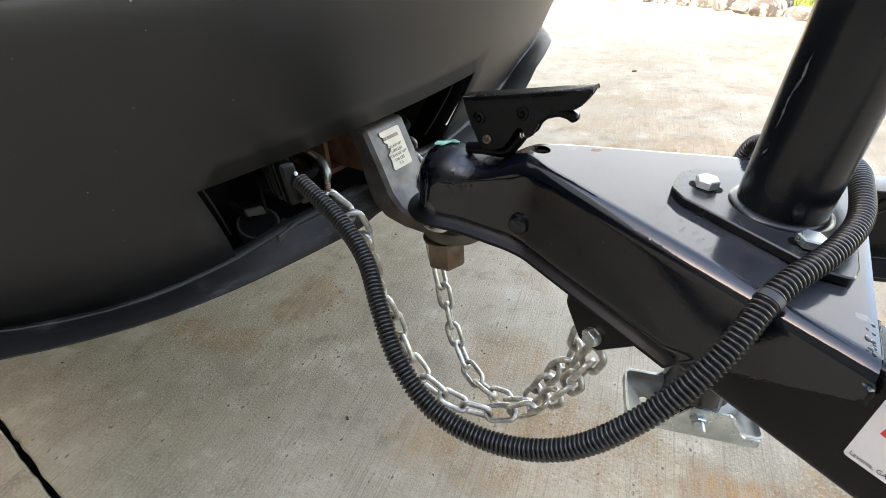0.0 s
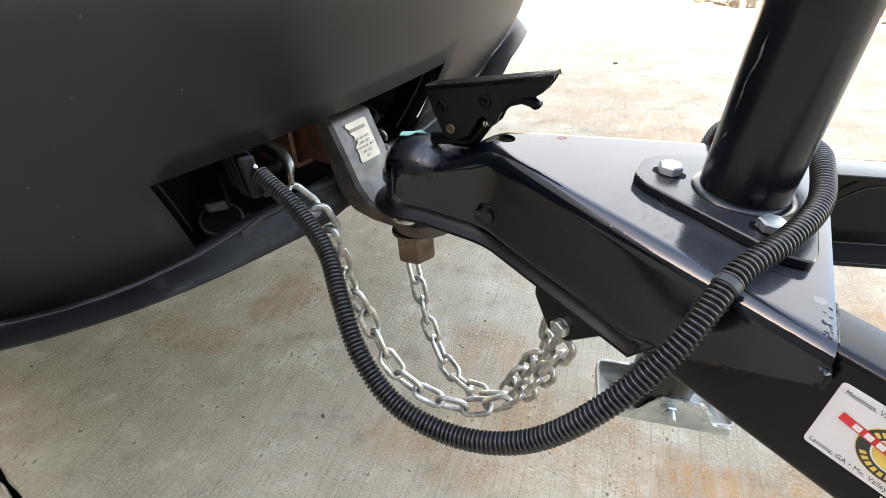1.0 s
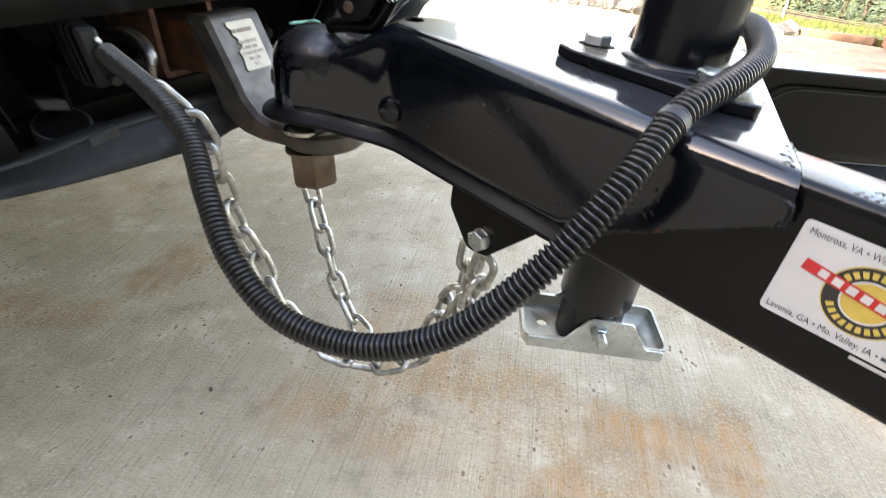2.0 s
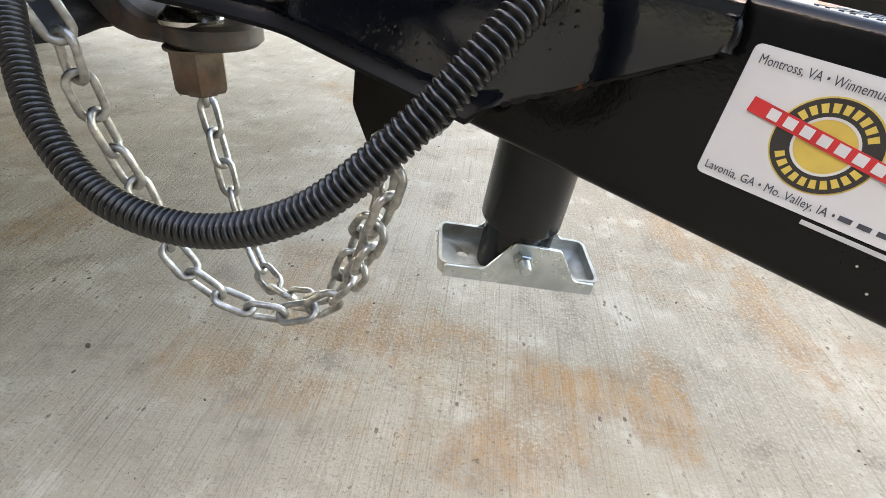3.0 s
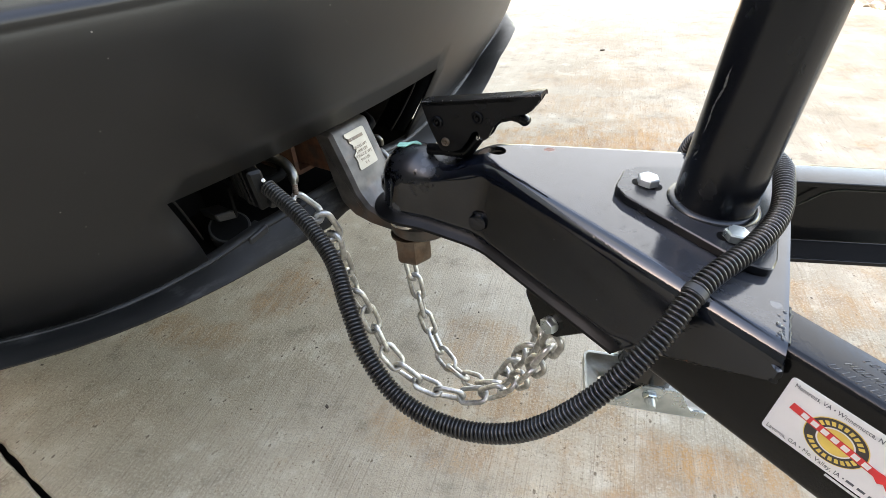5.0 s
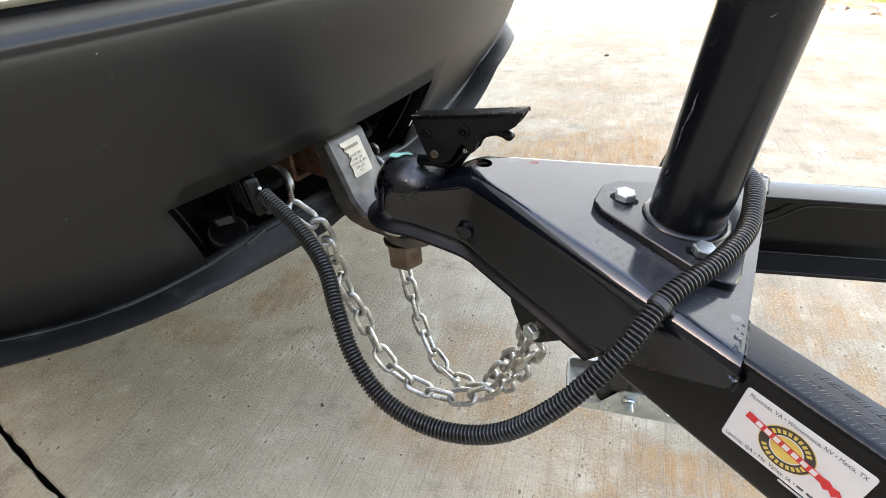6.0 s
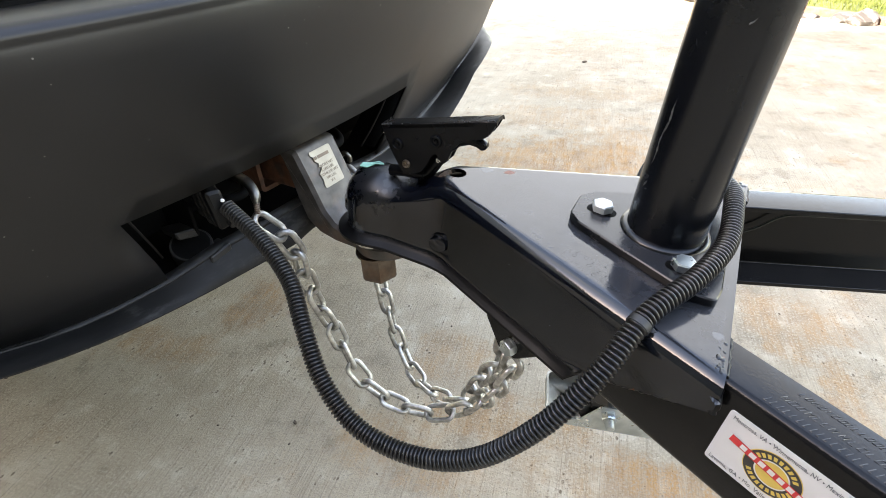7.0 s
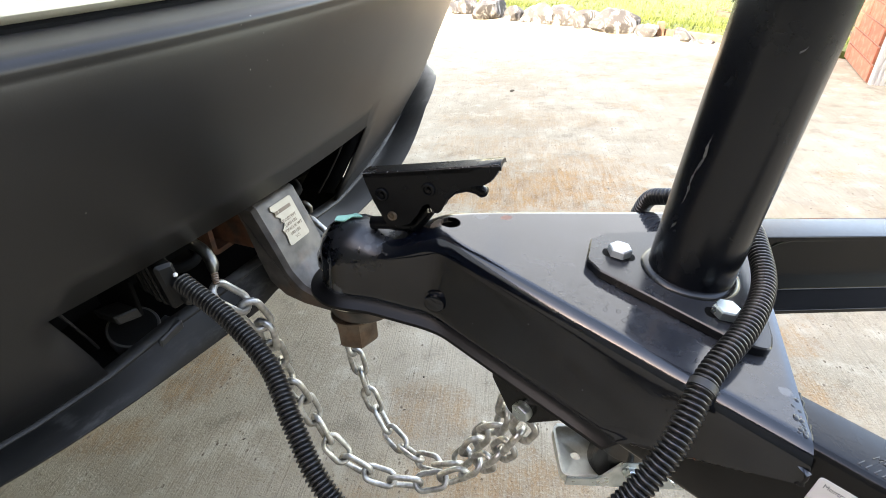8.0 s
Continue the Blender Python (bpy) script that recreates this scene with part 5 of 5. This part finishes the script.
def sticker(root, base, d, n):
    """White maker's sticker on the outer face."""
    o = base + d * 0.0 - n * 0.0004 + Vector((0, 0, -0.0748))
    m = Matrix(((d.x, 0, -n.x, o.x), (d.y, 0, -n.y, o.y), (0, 1, 0, o.z), (0, 0, 0, 1)))
    L, H = STICKER_LONG, 0.0545

    def on(a, b, h):
        return m @ Vector((a, b, h))

    bm = bmesh.new()
    slab(bm, rounded([(0, 0), (L, 0), (L, H), (0, H)], 0.003), -0.0002, 0.0003, on)
    card = part("maker_sticker", bm, STICKER_WHITE, root, "white maker's sticker with a round black, yellow and red emblem")
    cx, cy = 0.0385, 0.0270

    def disc(r0, r1, h, material):
        b2 = bmesh.new()
        rings = [[on(cx + r * math.cos(2 * math.pi * k / 48), cy + r * math.sin(2 * math.pi * k / 48), hh) for k in range(48)] for r, hh in ((r0, h), (r1, h))]
        if r0 > 0:
            loft(b2, rings, cap0=False, cap1=False)
        else:
            b2.faces.new([b2.verts.new(p) for p in rings[1]])
        return part("emblem_ring", b2, material, card)

    disc(0.0, 0.0186, 0.0005, STICKER_YELLOW)
    disc(0.0112, 0.0180, 0.0007, STICKER_BLACK)
    disc(0.0102, 0.0112, 0.0007, STICKER_WHITE)
    for k in list(range(28, 152, 14)) + list(range(208, 340, 14)):
        b2 = bmesh.new()
        a0, a1 = radians(k), radians(k + 9)
        r0, r1 = 0.0128, 0.0162
        b2.faces.new([b2.verts.new(on(cx + r * math.cos(a), cy + r * math.sin(a), 0.0009)) for r, a in ((r0, a0), (r1, a0), (r1, a1), (r0, a1))])
        part("emblem_mark", b2, STICKER_YELLOW, card)
    b2 = bmesh.new()
    slab(b2, [(0.0078, 0.0304), (0.0630, 0.0222), (0.0665, 0.0190), (0.0690, 0.0212), (0.0722, 0.0178), (0.0745, 0.0212), (0.0768, 0.0200), (0.0762, 0.0232), (0.0738, 0.0262), (0.0700, 0.0258), (0.0668, 0.0282), (0.0628, 0.0280), (0.0086, 0.0364)], 0.0009, 0.0012, on)
    part("red_band", b2, STICKER_RED, card)
    for i in range(7):
        a = 0.0155 + i * 0.0066
        y = 0.0323 - 0.146 * (a - 0.0155)
        b2 = bmesh.new()
        slab(b2, [(a, y - 0.002), (a + 0.0042, y - 0.0026), (a + 0.0046, y + 0.0014), (a + 0.0004, y + 0.002)], 0.0012, 0.0014, on)
        part("band_mark", b2, STICKER_WHITE, card)
    lettering("printed_line", "Montross, VA \u2022 Winnemucca, NV \u2022 Mexia, TX", 0.0052, INK, card, m @ Matrix.Translation((0.0035, 0.0478, 0.0005)), width=L - 0.008, depth=0.0001)
    lettering("printed_line", "Lavonia, GA \u2022 Mo. Valley, IA \u2022", 0.0052, INK, card, m @ Matrix.Translation((0.0025, 0.0030, 0.0005)), width=(L - 0.006) * 0.66, depth=0.0001)
    b2 = bmesh.new()
    for k in range(4):
        a = 0.0025 + (L - 0.006) * (0.68 + 0.085 * k)
        slab(b2, [(a, 0.0038), (a + 0.0046, 0.0038), (a + 0.0046, 0.0058), (a, 0.0058)], 0.0004, 0.0006, on)
    part("number_bar", b2, INK, card)
    b2 = bmesh.new()
    slab(b2, [(0.045, -0.0035), (0.082, -0.0035), (0.082, -0.0016), (0.045, -0.0016)], 0.0, 0.0003, on)
    part("small_print_bar", b2, PALE_INK, card)


STICKER_LONG = 0.0835


def jack():
    jx, jy, r = 0.2085, -0.0085, 0.0333
    root = thing("tongue_jack", TRAILER, (jx, jy, -0.26), "black tubular tongue jack with a zinc foot, standing on the coupler", "trailer jack")
    bm = bmesh.new()
    lathe(bm, [(r - 0.004, -0.204), (r - 0.0008, -0.2052), (r, -0.2035), (r, 0.004), (r, 0.40), (r, 0.80), (r - 0.001, 0.802), (0.01, 0.803)], 64, (jx, jy, 0))
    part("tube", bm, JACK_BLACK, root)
    bm = bmesh.new()
    lathe(bm, [(0.0285, -0.2545), (0.0295, -0.2530), (0.0295, -0.19)], 48, (jx + 0.001, jy + 0.004, 0))
    part("inner_tube", bm, JACK_BLACK, root, "black inner tube standing in the foot tray")
    bm = bmesh.new()
    lathe(bm, [(r + 0.0055, 0.0084), (r + 0.0050, 0.0098), (r + 0.0030, 0.0112), (r + 0.0010, 0.0120), (r - 0.002, 0.0122)], 64, (jx, jy, 0))
    part("weld_ring", bm, JACK_BLACK, root, "smooth weld fillet round the tube")
    bm = bmesh.new()
    plate = rounded([(0.127, -0.024), (0.138, -0.0365), (0.240, -0.0865), (0.2585, -0.0865), (0.2615, -0.070), (0.2615, 0.062), (0.2585, 0.0785), (0.240, 0.0785), (0.138, 0.0245), (0.127, 0.010)],
                    [0.008, 0.008, 0.008, 0.008, 0.008, 0.008, 0.008, 0.008, 0.008, 0.008])
    slab(bm, plate, 0.0004, 0.0085, XY, 0.0011)
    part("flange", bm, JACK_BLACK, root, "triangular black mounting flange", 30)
    for x, y in ((0.1518, -0.0075), (0.2302, -0.0585), (0.2302, 0.0455)):
        # flat dark patch in place of the slot's shaded depth
        bm = bmesh.new()
        slab(bm, rounded([(x - 0.0135, y - 0.0062), (x + 0.0135, y - 0.0062), (x + 0.0135, y + 0.0062), (x - 0.0135, y + 0.0062)], 0.006), 0.0080, 0.0088, XY)
        part("bolt_slot", bm, TRIM_DARK, root)
        bm = bmesh.new()
        hex_head(bm, (x, y, 0.0086), (0, 0, 1), 0.0172, 0.0085, 0.0, 0.5 + 30 * x)
        part("mount_bolt", bm, BOLT_ZINC if x < 0.2 else ZINC, root, "bright zinc-plated hex bolt")
    # pale scuffs in the tube's paint: thin flakes on its surface
    rng = random.Random(14)
    for ang, z0, z1 in ((-143, 0.076, 0.112), (-147, 0.053, 0.061), (-138, 0.104, 0.131), (-83, 0.1885, 0.1925)):
        bm = bmesh.new()
        rings = []
        n = max(4, int((z1 - z0) / 0.0015))
        for k in range(n + 1):
            z = z0 + (z1 - z0) * k / n
            mid = radians(ang + 1.2 * math.sin(k * 0.31) + rng.uniform(-0.5, 0.5) + 5 * k / n)
            half = radians(rng.choice((0.25, 0.6, 1.1, 1.6, 2.2))) * math.sin(math.pi * (k + 0.4) / (n + 0.8))
            rings.append([Vector((jx + (r + h) * math.cos(mid + q * half), jy + (r + h) * math.sin(mid + q * half), z)) for q, h in ((-1, 0.00005), (-0.8, 0.0002), (0.8, 0.0002), (1, 0.00005))])
        loft(bm, rings)
        part("paint_scuff", bm, RESIDUE, root, "pale scuff in the black paint")
    # foot: a tray with turned-up rims and two ears
    a = radians(18)
    ex, ey = Vector((math.cos(a), math.sin(a), 0)), Vector((-math.sin(a), math.cos(a), 0))
    c = Vector((0.2120, 0.0005, -0.2565))

    def at(x, y, z):
        return c + ex * x + ey * y + Vector((0, 0, z))

    L, W, h = 0.0690, 0.0325, 0.0135
    outer = rounded([(-L, -W), (L, -W), (L, W), (-L, W)], 0.010, 5)
    bm = bmesh.new()
    small = inset(outer, 0.0028)
    bot = inset(outer, 0.003)
    loft(bm, [[at(x, y, 0) for x, y in bot], [at(x, y, 0.003) for x, y in outer], [at(x, y, h) for x, y in outer], [at(x, y, h) for x, y in small], [at(x, y, 0.0045) for x, y in small], [at(x, y, 0.0028) for x, y in inset(small, 0.002)]])
    foot = part("foot_plate", bm, ZINC_PALE, root, "dusty zinc-plated foot tray with turned-up rims", 50)
    # bolt holes through the tray
    bm = bmesh.new()
    for x in (-0.046, 0.046):
        lathe(bm, [(0.0056, -0.01), (0.0056, 0.02)], 20, at(x, 0.0, 0))
    drill = new("drill", finish(bm, ZINC, 40, ORIGINS[root.name]))
    drill.matrix_world = root.matrix_world
    bpy.context.view_layer.update()
    cut = foot.modifiers.new("holes", "BOOLEAN")
    cut.operation, cut.object, cut.solver = "DIFFERENCE", drill, "EXACT"
    foot.data = baked(foot)
    bpy.data.objects.remove(drill)
    # the long walls, drawn up into ears round the tube
    for s in (-1, 1):
        bm = bmesh.new()
        ear = rounded([(-0.064, 0.001), (0.064, 0.001), (0.064, 0.0128), (0.046, 0.0132), (0.028, 0.041), (-0.011, 0.043), (-0.031, 0.0134), (-0.064, 0.0130)], [0, 0, 0.002, 0.008, 0.005, 0.006, 0.008, 0.002])
        slab(bm, ear, s * (W + 0.0004) - 0.0018, s * (W + 0.0004) + 0.0012, lambda x, z, y: at(x, y, z), 0.0005)
        part("foot_ear", bm, ZINC, foot, "blue-grey zinc ear with the cross bolt")
    bm = bmesh.new()
    hex_head(bm, at(-0.002, -W - 0.0012, 0.0295), -ey, 0.0145, 0.0085, 1.0, 0.2)
    thread = []
    for k in range(8):
        thread += [(0.0044, 0.0012 * k + 0.0085), (0.0051, 0.0012 * k + 0.0091)]
    lathe(bm, thread + [(0.0036, 0.0187)], 16, at(-0.002, -W - 0.0012, 0.0295), -ey)
    part("foot_bolt", bm, ZINC, foot, "zinc bolt and nut through the foot")


CABLE = [(-0.2043, -0.1289, -0.0413), (-0.1476, -0.1402, -0.0591), (-0.1001, -0.1587, -0.0777), (-0.0637, -0.1861, -0.0998), (-0.0267, -0.2103, -0.1248), (0.0198, -0.2246, -0.1443), (0.0764, -0.2258, -0.1432),
         (0.1288, -0.2187, -0.1174), (0.1686, -0.2018, -0.0712), (0.1967, -0.1724, -0.0249), (0.215, -0.1265, 0.006), (0.2405, -0.0787, 0.0180), (0.2556, -0.0303, 0.0245), (0.2556, 0.0195, 0.0307),
         (0.2520, 0.050, 0.0310), (0.2350, 0.077, 0.0290), (0.2090, 0.0930, 0.0250), (0.1880, 0.1060, 0.017), (0.176, 0.121, 0.003), (0.171, 0.130, -0.03), (0.17, 0.135, -0.07)]


def conduit():
    root = thing("wiring_conduit", TRAILER, CABLE[0], "black corrugated conduit from the car socket over the trailer tongue", "cable conduit")
    line = resample(spline(CABLE, 40), 0.00048)
    pitch = 8
    wave = (0.0082, 0.0087, 0.0088, 0.0087, 0.0082, 0.0070, 0.0066, 0.0070)
    bm = bmesh.new()
    sweep(bm, line, [wave[i % pitch] for i in range(len(line))], 16)
    part("corrugated_tube", bm, CABLE_BLACK, root, sharp=70)
    # clip strap where it leaves the coupler's edge
    i = min(range(len(line)), key=lambda k: (line[k] - Vector((0.2120, -0.1350, 0.0050))).length)
    d = (line[i + 6] - line[i - 6]).normalized()
    bm = bmesh.new()
    lathe(bm, [(0.0085, -0.0028), (0.0092, -0.0028), (0.0092, 0.0028), (0.0085, 0.0028)], 28, line[i], d)
    part("clip_band", bm, RUBBER, root, "black plastic clip round the conduit")
    bm = bmesh.new()
    q = line[i]
    sweep(bm, [q + Vector((0.006, 0.004, -0.005)), q + Vector((0.013, 0.002, -0.006)), q + Vector((0.017, -0.002, -0.009)), q + Vector((0.019, -0.004, -0.014))], [0.0035, 0.0032, 0.003, 0.002], 8, flat=0.6)
    part("clip_foot", bm, RUBBER, root)
    # flat plug in the car's socket
    plug = thing("trailer_plug", CAR, (0.11, -0.14, 0.41), "black rubber trailer plug with ribbed sides, pushed into the socket", "electrical plug")
    bm = bmesh.new()
    rot = Matrix.Translation((0.1105, -0.1300, 0.437)) @ Matrix.Rotation(radians(-14), 4, "Z") @ Matrix.Rotation(radians(8), 4, "X")

    def at(a, b, c):
        return rot @ Vector((c, a, b))

    slab(bm, rounded([(-0.008, -0.0235), (0.008, -0.0235), (0.010, 0.0205), (-0.006, 0.0245)], 0.004), -0.05, 0.012, at, 0.003)
    body = part("plug_body", bm, PLUG_BLACK, plug, sharp=32)
    for c0, c1, grow in ((-0.046, -0.036, 0.0022), (-0.031, -0.025, 0.0016), (-0.020, -0.014, 0.0024), (-0.008, -0.003, 0.0014)):
        bm = bmesh.new()
        slab(bm, rounded([(-0.008 - grow, -0.0235 - grow), (0.008 + grow, -0.0235 - grow), (0.010 + grow, 0.0205 + grow), (-0.006 - grow, 0.0245 + grow)], 0.005), c0, c1, at, 0.0012)
        part("grip_rib", bm, PLUG_BLACK, body)
    bm = bmesh.new()
    lathe(bm, [(0.0048, -0.002), (0.0050, 0.007), (0.0040, 0.0085), (0.002, 0.0088)], 20, at(0.0055, -0.0175, 0.010), (rot.to_3x3() @ Vector((1, 0, -0.2))).normalized())
    part("plug_boss", bm, SOCKET_BLACK, body, "rounded rubber boss on the plug")
    bm = bmesh.new()
    a = CAR.inverted() @ TRAILER @ Vector(CABLE[0])
    lathe(bm, [(0.002, -0.001), (0.002, 0.003), (0.001, 0.004)], 12, a + Vector((0.001, -0.003, 0.009)), (0.6, -0.5, 0.5))
    part("white_stub", bm, PALE_PLASTIC, plug, "small white wire stub")


# ---- chains ----
def link_mesh(long, wide, wire):
    bm = bmesh.new()
    r = (wide - wire) / 2
    s = (long - wire) / 2 - r
    path = []
    for k in range(9):
        a = -math.pi / 2 + math.pi * k / 8
        path.append(Vector((s + r * math.cos(a), r * math.sin(a), 0)))
    for k in range(9):
        a = math.pi / 2 + math.pi * k / 8
        path.append(Vector((-s + r * math.cos(a), r * math.sin(a), 0)))
    sweep(bm, path, wire / 2, 10, closed=True)
    return finish(bm, GALV, 60)


LINK = link_mesh(0.0512, 0.0290, 0.0076)
PITCH = 0.0512 - 2 * 0.0076


def chain(points, label, roll0):
    o = Vector(points[0])
    root = thing("safety_chain", TRAILER, o, label, "chain", "safety chains")
    line = resample(spline(points, 30), PITCH)
    rng = random.Random(len(points) * 7)
    for i, (a, b) in enumerate(zip(line, line[1:])):
        d = (b - a).normalized()
        q = d.to_track_quat("X", "Z").to_matrix().to_4x4()
        ob = new("link", LINK)
        ob.parent = root
        ob.matrix_basis = Matrix.Translation(((a + b) / 2 - o) * K) @ q @ Matrix.Rotation(radians(roll0 + 90 * (i % 2) + rng.uniform(-16, 16)), 4, "X") @ Matrix.Rotation(radians(rng.uniform(-5, 5)), 4, "Z")
    return root


CHAIN_A = [(-0.2056, -0.0902, -0.0786), (-0.1798, -0.0657, -0.1282), (-0.1814, -0.0572, -0.1754), (-0.1727, -0.0463, -0.2353), (-0.1511, -0.0357, -0.3022), (-0.1234, -0.0384, -0.3539),
           (-0.0834, -0.0332, -0.3898), (-0.0336, -0.0237, -0.4045), (0.0173, -0.0088, -0.3928), (0.0584, -0.0074, -0.3415), (0.0878, -0.0319, -0.2671), (0.114, -0.063, -0.159)]
CHAIN_B = [(-0.226, 0.1015, -0.112), (-0.2, 0.098, -0.128), (-0.184, 0.0961, -0.185), (-0.178, 0.0953, -0.2449), (-0.1452, 0.0789, -0.3207), (-0.1202, 0.0754, -0.3948), (-0.0786, 0.0545, -0.4275),
           (-0.0263, 0.0264, -0.419), (0.0314, 0.0148, -0.3806), (0.0555, 0.0082, -0.3034), (0.0823, -0.0144, -0.2363), (0.0900, -0.0250, -0.1650)]


HOOK_STEEL = metal("dull_hook_steel", (0.20, 0.195, 0.175), (0.10, 0.094, 0.082), 0.28, 0.42, 60)


def far_hook():
    p = Vector((-0.226, 0.1015, -0.108))
    root = thing("chain_hook", TRAILER, p, "dull steel hook on the far chain loop", "hook", "chain hooks")
    bm = bmesh.new()
    pts = [p + Vector(q) * 0.55 for q in ((0.004, 0, 0.004), (0.010, 0.004, -0.006), (0.002, 0.006, -0.014), (-0.010, 0.004, -0.008), (-0.012, 0, 0.010), (-0.008, -0.002, 0.032), (0.004, -0.002, 0.044), (0.016, 0, 0.036), (0.016, 0.002, 0.022))]
    sweep(bm, spline(pts, 6), 0.0034, 10)
    part("hook_rod", bm, HOOK_STEEL, root)


def near_hook():
    """The thick bent rod that comes out beside the plug, with its threaded end and keeper."""
    root = thing("chain_hook", CAR, (0.121, -0.092, 0.418), "dull steel hook on the near chain loop", "hook", "chain hooks")
    bm = bmesh.new()
    line = spline([(0.0, -0.098, 0.424), (0.040, -0.090, 0.438), (0.075, -0.081, 0.4445), (0.098, -0.078, 0.4405), (0.113, -0.081, 0.4310), (0.120, -0.087, 0.4205)], 8)
    sweep(bm, line, [0.0058] * (len(line) - 6) + [0.0057, 0.0055, 0.0050, 0.0044, 0.0036, 0.0030], 14)
    rod = part("hook_rod", bm, HOOK_STEEL, root)
    bm = bmesh.new()
    axis = Vector((0.30, -0.35, -0.75)).normalized()
    start = Vector((0.1195, -0.0865, 0.4215))
    prof = []
    for k in range(5):
        prof += [(0.0030, 0.0024 * k), (0.0037, 0.0024 * k + 0.0012)]
    lathe(bm, prof + [(0.0015, 0.0122)], 14, start, axis)
    part("threaded_end", bm, NUT_STEEL, rod, "brown threaded end")


def scraps():
    root = thing("plastic_scrap", TRAILER, (-0.105, 0.0, -0.015), "torn pale green plastic scrap lying on the coupler", "plastic scrap")
    bm = bmesh.new()
    lean = Matrix.Translation((-0.106, -0.004, -0.0205)) @ Matrix.Rotation(radians(-8), 4, "Y")
    slab(bm, rounded([(-0.018, -0.012), (0.002, -0.014), (0.010, 0.0), (0.026, 0.010), (0.012, 0.012), (-0.006, 0.010), (-0.020, 0.002)], 0.002), 0.0, 0.0012, lambda a, b, c: lean @ Vector((0.6 * a, 0.6 * b, c + 0.0015 * math.sin(a * 150))))
    part("scrap", bm, GREEN_SCRAP, root)


coupler()
latch()
arms()
jack()
conduit()
chain(CHAIN_A, "galvanized safety chain hanging in a loop below the coupler", 20)
chain(CHAIN_B, "galvanized safety chain hanging behind the ball nut", 60)
near_hook()
far_hook()
scraps()
bricks()
